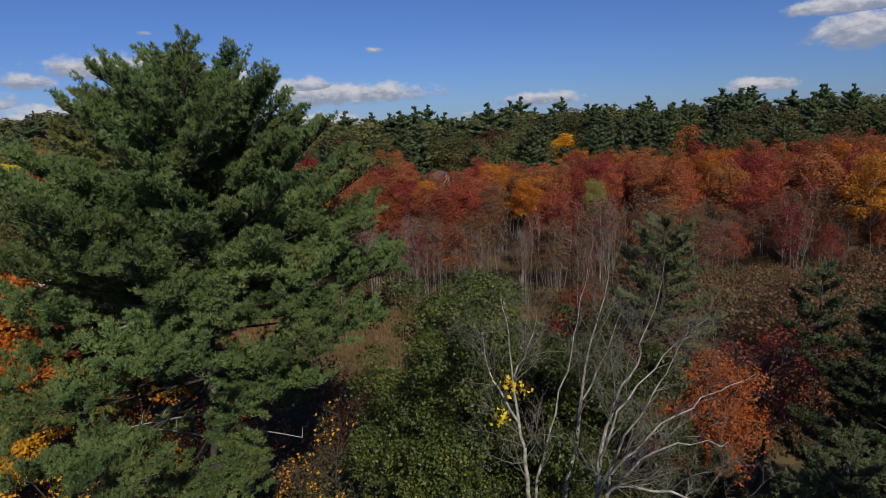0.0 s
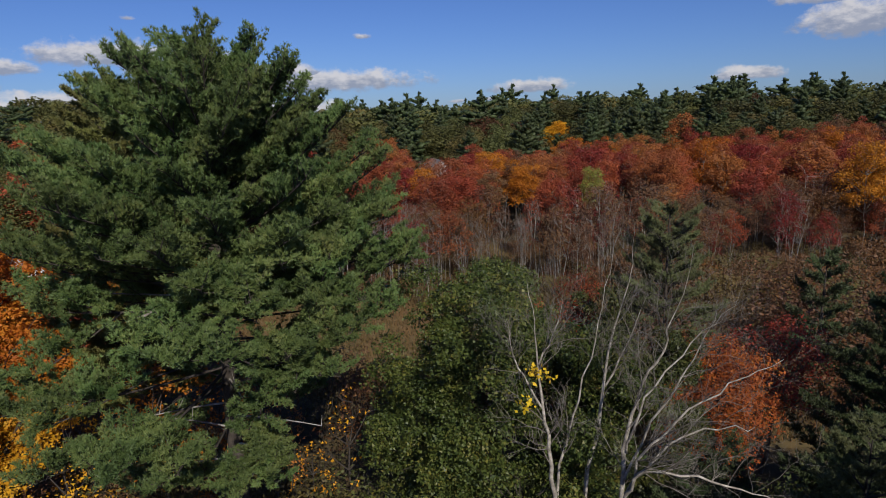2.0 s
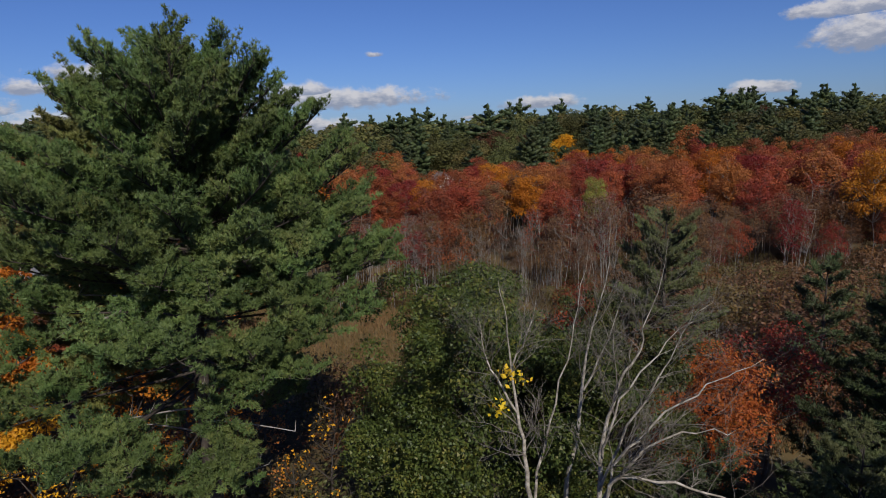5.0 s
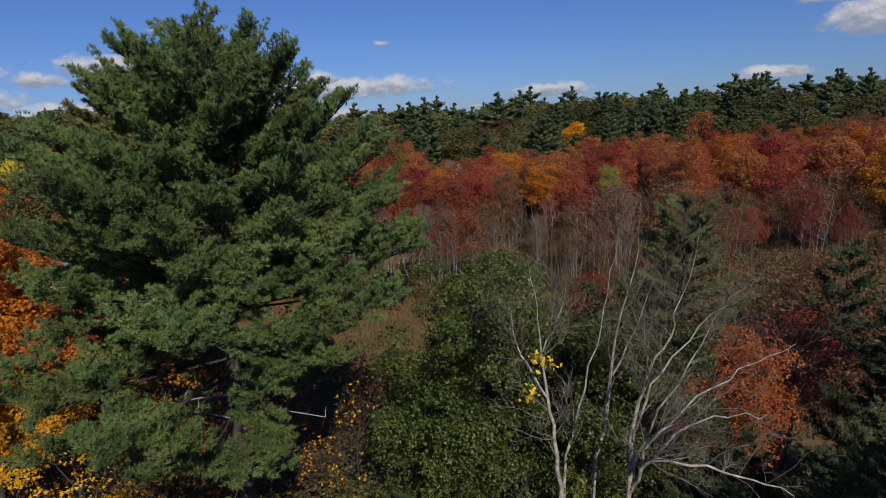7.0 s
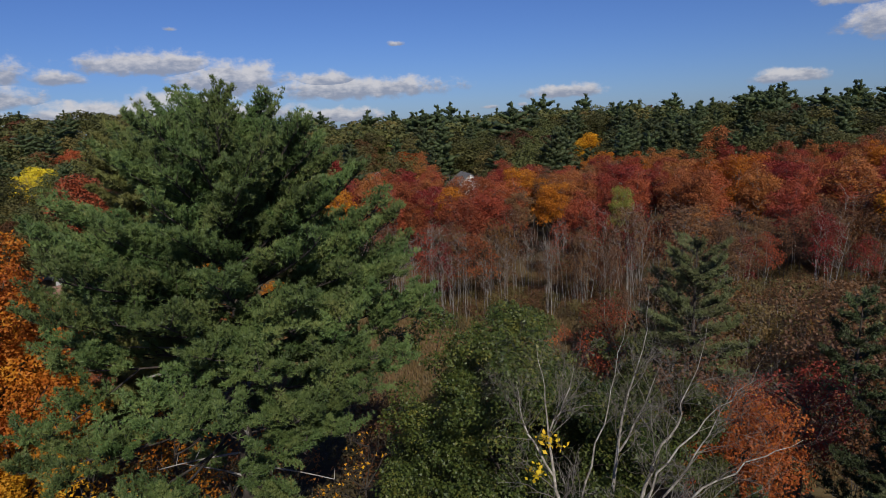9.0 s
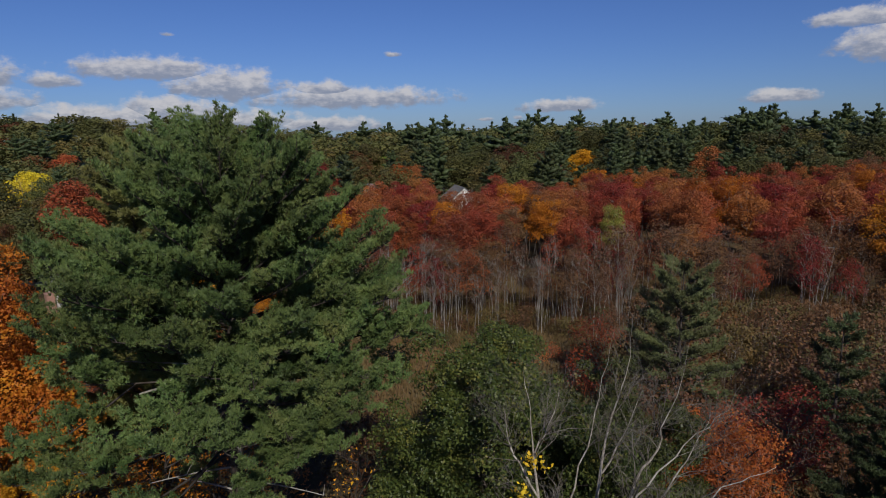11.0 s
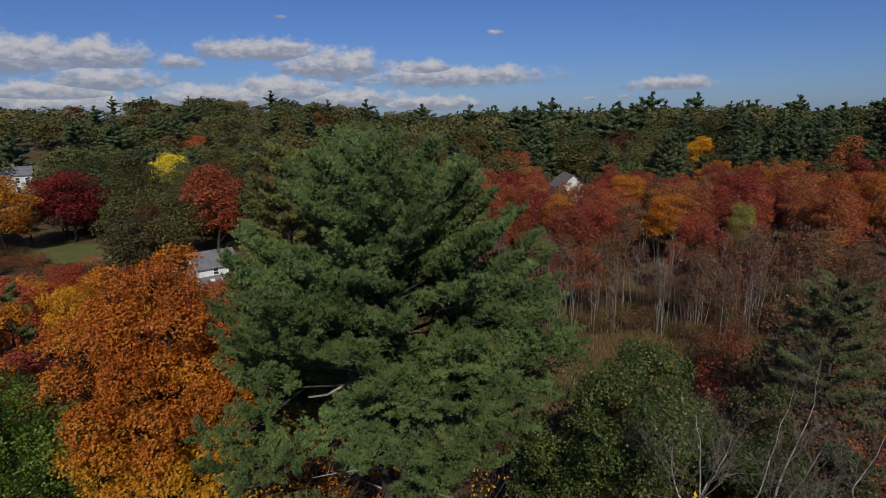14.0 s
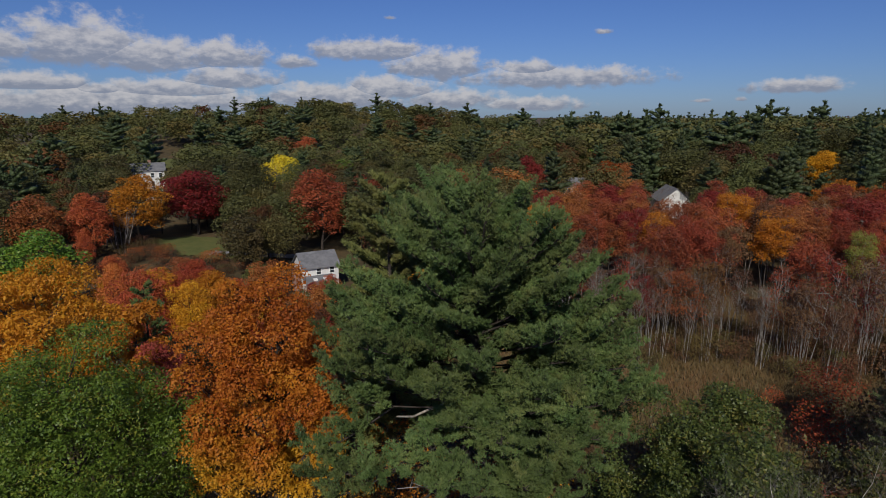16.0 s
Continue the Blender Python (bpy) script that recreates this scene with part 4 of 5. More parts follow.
# three trees out of the camera's view, added for the shade they cast
near_tree("oak_tree", 47, 14.2, 9.0, 17.0, 4.6, 3.0, 16000, 40, 0.17, "oak_green", "unseen dark green oak added to shade the undergrowth beside bare trees", "oak tree", fill=0.3, lobe_r=0.34)
bushy_pine(57, 10.8, 4.4, 18.0, 4.0, 3.0, "unseen dark pine added to cast shade", "dark_needles", 46, 0.45, 4, 0.4)
bushy_pine(58, 26.0, 14.0, 19.0, 4.6, 3.0, "unseen tall dark pine added to shade the undergrowth", "dark_needles", 30, 0.15, 3)
# dark evergreens added to darken undergrowth that lies in shade
for k, (x, y, h) in enumerate([(8.6, 22.6, 7.0), (5.6, 23.2, 6.6), (2.4, 23.6, 7.4), (11.0, 26.0, 6.4), (7.2, 19.6, 5.4), (-3.4, 23.0, 6.0), (10.4, 19.4, 6.0)]):
    bushy_pine(150 + k, x, y, h, 2.7, 0.3, "low dark evergreen standing in for shaded undergrowth by the bare trees", "dark_needles", 22, 0.5, 8, 0.45, 0.18, 0.018)
bushy_pine(54, 24.0, 40.0, 12.0, 3.0, 2.0, "young green pine in the brush", "dark_needles", 30, 0.4)
bushy_pine(55, -45.1, 33.7, 14.4, 2.3, 2.0, "young grey-green pine among orange trees", "needles", 30, 0.4)

# woods ---------------------------------------------------------------------------
SWAMP = [grown("swamp_maple", (60 + i, 14.0, r, b, n, 30, 0.10), M["pale_bark" if i % 2 else "twig"], M["red"], fill=0.25, twigs=4, stems=st, trunk_r=0.085, sides=4, lobe_r=0.33, tri=True, rough_=0.55, reach=(0.35, 0.85))
         for i, (r, b, n, st) in enumerate([(2.9, 5.6, 8000, 2), (3.4, 4.6, 10200, 1), (2.7, 6.4, 6800, 3), (3.2, 5.2, 8600, 2)])]
LEAN_ = [grown("thin_maple", (70 + i, 12.0, r, 3.0, n * 5, 14, 0.105), M["pale_bark" if i < 2 else "twig"], M["brown"], fill=0.3, twigs=5, stems=st, trunk_r=0.08, sides=4, lobe_r=0.45)
         for i, (r, n, st) in enumerate([(2.4, 420, 3), (2.0, 260, 2), (2.6, 520, 2)])]
GREY = grown("bare_maple", (75, 12.0, 2.0, 4.0, 90, 12, 0.1), M["pale_bark"], M["brown"], fill=0.3, twigs=5, stems=3, trunk_r=0.07, sides=4, lobe_r=0.45)
ROUND = [grown("round_tree", (80 + i, 16.0, r, 1.5, 6000, n, 0.20), M["bark"], M["wood_green"], fill=0.6, sides=3, lobe_r=0.29, every=4, tri=True, rough_=0.5, reach=(0.42, 0.8)) for i, (r, n) in enumerate([(5.0, 44), (5.6, 50), (4.5, 38), (5.2, 46)])]
FINE = [grown("fine_tree", (90 + i, 16.0, r, 1.2, 12000, 56, 0.145), M["bark"], M["wood_green"], fill=0.6, sides=5, lobe_r=0.28, every=3, tri=True, rough_=0.6) for i, r in enumerate([5.2, 4.6])]
PINES = [woodland("wood_pine", pine_far(100 + i, 21.0, r, 4.0, 13, 7000, 0.22, 1), 21.0, "dark_needles") for i, r in enumerate([3.9, 3.3, 4.5])]
BRUSH = [grown("brush", (110 + i, 5.0, 2.2, 0.6, n, 9, 0.11), M["twig"], M["brown"], fill=0.3, twigs=4, stems=3, trunk_r=0.045, sides=3, lobe_r=0.5) for i, n in enumerate([500, 260, 800])]

taken = []          # (x, y, radius) of what stands already
for x, y, r in [(-10.4, 22.8, 9), (1, 29.5, 5), (-24.5, 24, 6), (-31, 17.5, 7), (-44.5, 26.5, 6), (-39, 29.5, 4), (12.6, 30.8, 3), (17, 33, 3), (15, 45.4, 3), (18.2, 27, 5),
                (14.2, 19.5, 3), (4, 19, 5), (24, 40, 3), (-45, 33.7, 3), (-54.6, 48.6, 5), (-95, 84.5, 17), (-205, 183, 9), (-57, 78, 9), (-8, 160, 10), (30.5, 187, 6), (-152, 133, 12), (-33, 176, 8), (-150, 93, 7)]:
    taken.append((x, y, r))
# camera sight lines kept clear to houses, lawn, bright trees: place, height, half width
VIEW_GAPS = [(-57, 77, 3.0, 5), (-98, 84, 3.5, 8), (-155, 129, 9.5, 3.0), (-203, 182, 12, 3), (-8, 157, 4.5, 3.0), (30, 187, 13.5, 2.0), (-106, 67, 8, 5), (-82, 49, 9, 4), (-33, 176, 8, 1), (-70, 95, 9, 2.5), (-104, 96, 9, 3), (-105, 82, 5, 3.5), (-103, 126, 13, 2.5)]
# the camera's eye towards the end of its path
CAM_EYE = (-2.5, -0.5, 27.8)


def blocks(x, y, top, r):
    # true where a tree would hide one of these from the camera
    for X, Y, Z, w in VIEW_GAPS:
        ex, ey, ez = CAM_EYE
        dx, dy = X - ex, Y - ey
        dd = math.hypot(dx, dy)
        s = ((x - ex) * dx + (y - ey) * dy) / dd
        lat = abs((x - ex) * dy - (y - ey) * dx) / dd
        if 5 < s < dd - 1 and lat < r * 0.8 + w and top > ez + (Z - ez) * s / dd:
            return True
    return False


def free(x, y, r, k=0.75):
    return all((x - X) ** 2 + (y - Y) ** 2 > ((r + R) * k) ** 2 for X, Y, R in taken)


LABELS = {
    "red": "red maple in full autumn colour, bare grey below", "crimson": "dark crimson maple thinning at the top",
    "orange": "bright orange maple in autumn leaf", "burnt": "burnt-orange maple with thin grey stems",
    "brown": "half-bare maple with brown leaves and pale stems", "yellow": "clear yellow tree among green woods",
    "amber": "amber-orange maple in the sun", "lime": "yellow-green tree among red maples", "coral": "coral-red maple in autumn leaf",
    "olive": "olive-brown oak of the woods", "wood_green": "dark green oak of the woods", "rust": "rust-brown oak of the woods", "green": "fresh green leafy tree"}


def put(form, x, y, h, leaf, kind="maple", group="", wide=1.0, label=""):
    rr = 3.0 * h / 14 * wide
    taken.append((x, y, rr))
    return plant(kind + "_tree", form, x, y, h, random.uniform(0, 360), label or LABELS[leaf], kind + " tree", group, M[leaf], wide)


# trees that can be told apart, with their colours
LAWN_TREES = [(-107.3, 64, 14.5, "burnt", 1.3), (-103.5, 71.5, 13.6, "coral", 1.0), (-82.4, 48.6, 14, "green", 1.45), (-99.7, 67.4, 7.5, "coral", 0.8), (-105, 83.5, 15.2, "amber", 1.4),
              (-104, 97, 15.6, "crimson", 1.6), (-95, 106, 19, "wood_green", 1.2), (-103, 127, 18.4, "yellow", 1.0), (-70, 96, 17.5, "crimson", 1.3), (-75.7, 86.5, 11.6, "rust", 0.9),
              (-58.6, 44.4, 12.4, "coral", 0.95), (-70.5, 49.9, 10.0, "coral", 0.8)]
SLOPE_TREES = [(-55.0, 47.5, 10.6, "amber", 0.8), (-67, 60, 8.5, "coral", 1.45), (-70, 56, 8, "amber", 1.4), (-62, 58, 8, "amber", 1.5), (-84, 60.4, 7, "coral", 1.2),
               (-73, 64, 7.5, "burnt", 1.4), (-17.5, 152, 16.0, "burnt", 1.05), (-22.5, 154, 16.6, "orange", 1.0), (-60, 190, 17, "red", 1.0), (-45, 160, 16, "red", 1.2),
               (-38, 150, 14, "red", 1.0), (-21, 101, 13, "red", 0.8)]
HILL_TREES = [(-32, 127, 13, "red", 1.2), (-16, 100, 11, "red", 1.1), (-24, 118, 12, "burnt", 1.2), (30.5, 187, 12.0, "amber", 1.6), (22, 190, 13.5, "lime", 0.9),
              (40, 258, 16, "olive", 1.2), (19, 226, 16, "olive", 1.1), (-88, 112, 17, "wood_green", 1.1), (-80, 105, 16, "olive", 1.1), (-112, 112, 18, "wood_green", 1.1),
              (-131, 98, 16, "wood_green", 1.0), (-140, 190, 17, "coral", 0.9)]
for x, y, h, leaf, wide in LAWN_TREES + SLOPE_TREES + HILL_TREES:
    put(FINE[random.randrange(2)], x, y, h, leaf, "maple" if leaf not in ("wood_green", "olive", "rust", "green") else "oak", "", wide)
bare_tree(24, -104.5, 78, [[(-104.5 + dx, 78 + dy, 1.2), (-104.5 + dx * 2.6, 78 + dy * 2, 5), (-104.5 + dx * 5, 78 + dy * 3, 11)] for dx, dy in ((0.5, 0.2), (-0.6, 0.3), (0.1, -0.5), (1.0, -0.3), (-0.3, 0.5), (0.8, 0.4), (-0.9, -0.2))],
          M["pale_bark"], "clump of bare grey stems at the lawn's edge", 2.0, 1, 0.10, 1.5)
bare_tree(25, -99, 120, [[(-99, 120, -0.2), (-99, 120.3, 8), (-99.6, 120, 17)], [(-99, 120, 4), (-98, 120, 10), (-96.8, 120, 16.5)], [(-99, 120, 4), (-100.4, 120, 10), (-102, 120, 16)]],
          M["pale_bark"], "leafless pale tree beside the yellow one", 2.6, 1, 0.2)

# the belt of maples beyond the meadow


def edge(x):
    """Where the belt begins, y over x."""
    return 71 + 5 * float(sstep((x - 8) / 40)) + 2.0 * math.sin(x * 0.4)


for x, y, h, leaf, form, wide in [(-5.3, 88, 13, "red", 0, 0.9), (18.7, 88, 14.3, "lime", 1, 0.6), (5.7, 122, 14.2, "red", 1, 1.3), (13, 118, 14.5, "red", 1, 1.2), (17.4, 106, 15, "crimson", 1, 1.1), (26, 108, 15, "crimson", 3, 1.1),
                                  (42, 104, 17, "orange", 1, 1.15), (38, 108, 16.5, "orange", 3, 1.1), (33, 110, 16, "burnt", 1, 1.1), (47, 98, 16, "crimson", 1, 1.0), (44.5, 90, 15.5, "red", 3, 1.0), (40, 84, 14, "red", 0, 1.0), (52, 90, 16.5, "burnt", 1, 1.2),
                                  (58, 84, 16.5, "brown", 3, 1.2), (53, 79, 17.5, "amber", 1, 0.9), (57, 82, 16.5, "amber", 3, 0.9), (-12, 93, 12.5, "burnt", 0, 1.0), (0, 112, 14, "red", 3, 1.2), (30, 100, 15, "burnt", 0, 1.1), (24, 114, 15.5, "red", 1, 1.2)]:
    put(SWAMP[form], x, y, h, leaf, "maple", "maples beyond the meadow", wide)
n = 0
tries = 0
while n < 165 and tries < 7000:
    tries += 1
    x, y = random.uniform(-24, 90), random.uniform(70, 134)
    front = edge(x)
    if y < front or not free(x, y, 1.7, 0.62):
        continue
    near = y < front + 14
    h = random.uniform(11, 14.5) if near else random.uniform(13.5, 16.5)
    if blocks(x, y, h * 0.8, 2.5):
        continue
    if near:
        leaf = random.choice(["brown", "rust", "brown", "burnt", "rust", "crimson", "brown", "brown", "brown"])
        form = random.choice(LEAN_ + LEAN_ + SWAMP[2:3])
    else:
        leaf = random.choice(["red", "burnt", "red", "brown", "orange", "crimson", "burnt", "red", "burnt"])
        form = random.choice(SWAMP)
    put(form, x, y, h, leaf, "maple", "maples beyond the meadow", random.uniform(0.85, 1.15))
    n += 1
LOW = [broadleaf(130 + i, 5.0, 2.2, 0.4, n, 9, 0.12, fill=0.3, twigs=3, stems=3, trunk_r=0.045, sides=3, lobe_r=0.5) for i, n in enumerate([500, 800])]
thicket = {}
for i in range(330):
    x = random.uniform(-24, 80)
    y = edge(x) - 1 + random.uniform(-3.5, 17) * random.random()
    k = random.uniform(1.2, 3.6) / 5
    c, w = math.cos(i), math.sin(i)
    for m_, j in (("twig", 0), (random.choice(["brown", "brown", "olive", "rust", "olive"]), 1)):
        v, f = LOW[i % 2][j]
        thicket.setdefault(m_, []).append(((v @ np.array([[c, w, 0], [-w, c, 0], [0, 0, 1]])) * k * np.array([1.3, 1.3, 1.0]) + np.array([x, y, float(land(x, y))]), f))
for m_, pieces in thicket.items():
    v, f = join_np(pieces)
    tagged(new("thicket", mesh_np("thicket", v, f, M[m_])), "bare brown stems of a low thicket among maples" if m_ == "twig" else "low brown and olive thicket below the maples", "thicket", kind="stuff")
for i in range(96):
    x, y = random.uniform(-22, 74), 0
    y = edge(x) + random.uniform(-1.0, 6)
    plant("maple_tree", random.choice([GREY, LEAN_[1], LEAN_[0], LEAN_[2]] if x < 20 else LEAN_), x, y, random.uniform(9, 13), random.uniform(0, 360), "slender pale-stemmed maple at the meadow's edge", "maple tree", "maples beyond the meadow", M[random.choice(["brown", "brown", "rust", "crimson"])], 0.85)

for x, y, h in [(-9, 140, 13), (-4, 143, 12), (-6.5, 134, 13), (-11, 132, 12), (-2, 130, 12), (-7, 148, 12), (-13, 122, 12), (-5, 120, 12.5), (-9.5, 112, 12), (-12.5, 147, 11.5), (-3, 147, 10), (-8, 150, 9)]:
    plant("maple_tree", GREY, x, y, h, random.uniform(0, 360), "nearly leafless grey maple before the white house", "maple tree", "maples beyond the meadow", M["brown"], 1.0)

# pale bare stems along the meadow's edge
stems_rng = random.Random(9)
for i in range(22):
    x = stems_rng.uniform(-13, 20)
    y = edge(x) + stems_rng.uniform(-2.0, 1.5)
    plant("maple_tree", GREY, x, y, stems_rng.uniform(8.5, 12.5), stems_rng.uniform(0, 360), "pale bare-stemmed maple at the meadow's edge", "maple tree", "maples beyond the meadow", M["brown"], 0.7)

# rough brush before the lawn
rough = {}
for i in range(120):
    x, y = random.uniform(-112, -62), random.uniform(62, 82)
    if ((x + 91) / 16) ** 2 + ((y - 88.5) / 7.5) ** 2 < 1.25:
        continue
    k = random.uniform(1.4, 3.4) / 5
    c, w = math.cos(i), math.sin(i)
    for m_, j in (("twig", 0), (random.choice(["brown", "olive", "rust", "olive", "burnt"]), 1)):
        v, f = LOW[i % 2][j]
        rough.setdefault(m_, []).append(((v @ np.array([[c, w, 0], [-w, c, 0], [0, 0, 1]])) * k * np.array([1.5, 1.5, 1.0]) + np.array([x, y, float(land(x, y))]), f))
for m_, pieces in rough.items():
    v, f = join_np(pieces)
    tagged(new("brushwood", mesh_np("brushwood", v, f, M[m_])), "bare twigs of rough brush before the lawn" if m_ == "twig" else "brown, olive and rust brush before the lawn", "brush", kind="stuff")

# small trees between the tall maple and the lawn
for i in range(60):
    x, y = random.uniform(-72, -26), random.uniform(38, 76)
    h = random.uniform(4, 8)
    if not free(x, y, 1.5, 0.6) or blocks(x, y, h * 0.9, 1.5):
        continue
    put(random.choice(ROUND), x, y, h, random.choice(["burnt", "olive", "amber", "coral", "rust", "wood_green", "crimson"]), "maple", "", 1.3, "small mixed autumn tree below the lawn")
for x, y, h, leaf in [(-55.6, 73.0, 3.0, "red"), (-50.5, 68.5, 4.6, "red"), (-47, 66, 5.2, "burnt"), (-54, 70.5, 3.6, "crimson")]:
    put(FINE[0], x, y, h, leaf, "maple", "", 1.2, "small red maple close to the white house")

# brush on the meadow
brushwood = {}
for i in range(420):
    x, y = random.uniform(9, 74), random.uniform(36, 80)
    if y > edge(x) or (x < 13 + (y - 50) * 0.25 and y > 48) or not free(x, y, 1.0, 0.5):
        continue
    leaf = random.choice(["brown", "brown", "olive", "olive", "rust", "brown", "brown"])
    if y > 55:
        k = random.uniform(3.0, 6.5) / 5
        c, w = math.cos(i), math.sin(i)
        for m_, j in ((random.choice(["twig", "pale_bark"]), 0), (leaf, 1)):
            v, f = LOW[i % 2][j]
            brushwood.setdefault(m_, []).append(((v @ np.array([[c, w, 0], [-w, c, 0], [0, 0, 1]])) * k + np.array([x, y, float(land(x, y))]), f))
        continue
    plant("shrub", random.choice(BRUSH), x, y, random.uniform(3.0, 7.5), random.uniform(0, 360), "twiggy half-bare brown shrub on the meadow" if leaf == "brown" else "thin autumn shrub on the wet meadow", "shrub", "shrubs on the meadow", M[leaf])
for m_, pieces in brushwood.items():
    v, f = join_np(pieces)
    tagged(new("brushwood", mesh_np("brushwood", v, f, M[m_])), "bare brown and grey twigs of brush across the wet meadow" if m_ in ("twig", "pale_bark") else "thin brown and olive leaves of brush on the meadow", "brush", kind="stuff")
for x, y, h, leaf in [(11.7, 61, 5.5, "burnt"), (10.6, 68, 2.6, "red"), (2.5, 57.3, 2.2, "coral"), (3.6, 58.4, 1.8, "coral"), (6.8, 60.4, 2.4, "coral"), (5.6, 59.2, 1.9, "coral"), (10.5, 75.5, 2.4, "red"), (11.5, 61, 4.2, "burnt"), (9.4, 53, 5.2, "flame"), (9.0, 52, 3.5, "burnt"), (-3, 46, 3, "burnt"), (3, 44, 2.6, "coral"), (8, 41, 4, "burnt"), (-8, 40, 3.5, "rust"), (17, 40, 6, "burnt"), (22, 36, 6, "rust"), (-14, 48, 3, "olive"), (28, 45, 7, "brown"), (33, 40, 6, "crimson"), (27, 33, 7, "olive"), (31, 30, 8, "brown")]:
    plant("shrub", BRUSH[2], x, y, h, random.uniform(0, 360), "small bright autumn shrub on the meadow", "shrub", "shrubs on the meadow", M[leaf], 1.1)
for i in range(70):
    x, y = random.uniform(-40, 12), random.uniform(28, 44)
    if not free(x, y, 1.2, 0.6) or (x > -7 and y < 36):
        continue
    plant("shrub", BRUSH[2], x, y, random.uniform(3, 6.5), random.uniform(0, 360), "leafy olive and brown shrub of the understorey", "shrub", "shrubs of the understorey", M[random.choice(["olive", "rust", "brown", "olive"])], 1.15)

# undergrowth below the pine and the bare trees
for i in range(130):
    x, y = random.uniform(-22, 14), random.uniform(13, 30)
    if (x + 10.4) ** 2 + (y - 22.8) ** 2 < 1.5 or x > -6:
        continue
    leaf = random.choice(["olive", "olive", "brown", "wood_green", "wood_green", "brown", "olive", "amber"])
    plant("shrub", BRUSH[2], x, y, random.uniform(2.0, 4.6), random.uniform(0, 360), "low twiggy shrub in the shade below the pine", "shrub", "shrubs of the understorey", M[leaf], 1.5)

# the woods around: green oaks and dark pines
count = {"oak": 0, "pine": 0}
for i in range(9000):
    a, d = radians(random.uniform(-76, 56)), math.sqrt(random.uniform(95 ** 2, 205 ** 2))
    x, y = d * math.sin(a), d * math.cos(a)
    deg = math.degrees(a)
    if (-16 < deg < 50 and d < 132) or not free(x, y, 4.3, 0.64):
        continue
    g = float(land(x, y))
    pine = random.random() < (0.48 if deg > 12 else 0.3 if deg > -14 else 0.1)
    h = random.uniform(14.5, 20.5) if pine else random.uniform(12.5, 18.5)
    if deg < -20:
        h *= 0.86
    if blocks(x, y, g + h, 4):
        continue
    if pine:
        if count["pine"] >= 190:
            continue
        count["pine"] += 1
        taken.append((x, y, 3.4))
        plant("pine_tree", random.choice(PINES), x, y, h, random.uniform(0, 360), "dark green pine standing in the woods", "pine tree", "pines of the woods", M["dark_needles"])
    else:
        if count["oak"] >= 380:
            continue
        count["oak"] += 1
        leaf = random.choices(["wood_green", "olive", "rust", "green", "burnt"], [50, 30, 10, 1, 9] if deg < -8 else [62, 30, 5, 1, 1])[0]
        taken.append((x, y, 4.2))
        plant("oak_tree", random.choice(ROUND), x, y, h, random.uniform(0, 360), LABELS[leaf], "oak tree", "oaks of the woods", M[leaf], random.uniform(1.0, 1.4))


# woods too far to count
def far_woods(name, form, mat, label, trees):
    V0, F0 = form
    vs, fs, at = [], [], 0
    for x, y, h, s in trees:
        c, w = math.cos(s * 9), math.sin(s * 9)
        R = np.array([[c, -w, 0], [w, c, 0], [0, 0, 1]])
        k = np.array([1.05 + s * 0.5, 1.05 + s * 0.5, 1.0]) * h / 16.0
        vs.append((V0 * k) @ R.T + np.array([x, y, float(land(x, y))]))
        fs.append(F0 + at)
        at += len(V0)
    tagged(new(name, mesh_np(name, np.concatenate(vs), np.concatenate(fs), mat, True)), label, "woodland", kind="stuff")


lots = {"wood_green": [], "olive": [], "rust": [], "dark_needles": []}
rng = np.random.default_rng(77)
for i in range(1700):
    if i < 1520:
        a, d = radians(rng.uniform(-78, 58)), 195 + 400 * rng.random() ** 1.15
    else:
        a, d = radians(rng.uniform(58, 282)), 70 + 300 * rng.random() ** 0.6
    x, y = d * math.sin(a), d * math.cos(a)
    deg = math.degrees(a)
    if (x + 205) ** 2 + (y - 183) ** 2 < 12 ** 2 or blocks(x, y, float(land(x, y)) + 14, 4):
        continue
    p = rng.random()
    kind = "dark_needles" if p < (0.36 if deg > 14 else 0.22 if deg > -8 else 0.12) else "wood_green" if p < 0.76 else "olive" if p < 0.93 else "rust"
    h = (rng.uniform(15, 21.5) if kind == "dark_needles" else rng.uniform(11.5, 18.5)) * (0.95 if deg < -20 else 1.0 if deg < -12 or deg > 14 else 1.15)
    lots[kind].append((x, y, h, rng.random()))
crown_far = broadleaf(120, 16.0, 5.6, 1.5, 560, 18, 0.55, fill=0.7, limb=0, tri=True, rough_=0.35, lobe_r=0.36)[1]
crown_mid = broadleaf(122, 16.0, 5.4, 1.5, 1500, 28, 0.35, fill=0.65, limb=0, tri=True, rough_=0.45, lobe_r=0.32)[1]
pine_far_form = pine_far(121, 16.0, 3.4, 2.0, 8, 700, 0.38, 1)[1]
pine_mid_form = pine_far(123, 16.0, 3.4, 2.0, 10, 1900, 0.3, 1)[1]
for kind, trees in lots.items():
    for close in (True, False):
        form = (pine_mid_form if close else pine_far_form) if kind == "dark_needles" else (crown_mid if close else crown_far)
        far_woods("woods", form, M[kind],
                  {"wood_green": "far dark green woodland on the hills", "olive": "far olive-brown woodland on the hills", "rust": "far rust-coloured trees on the hills", "dark_needles": "far dark pines along the skyline"}[kind],
                  [w for w in trees if (math.hypot(w[0], w[1]) < 330 and w[1] > 0) == close])

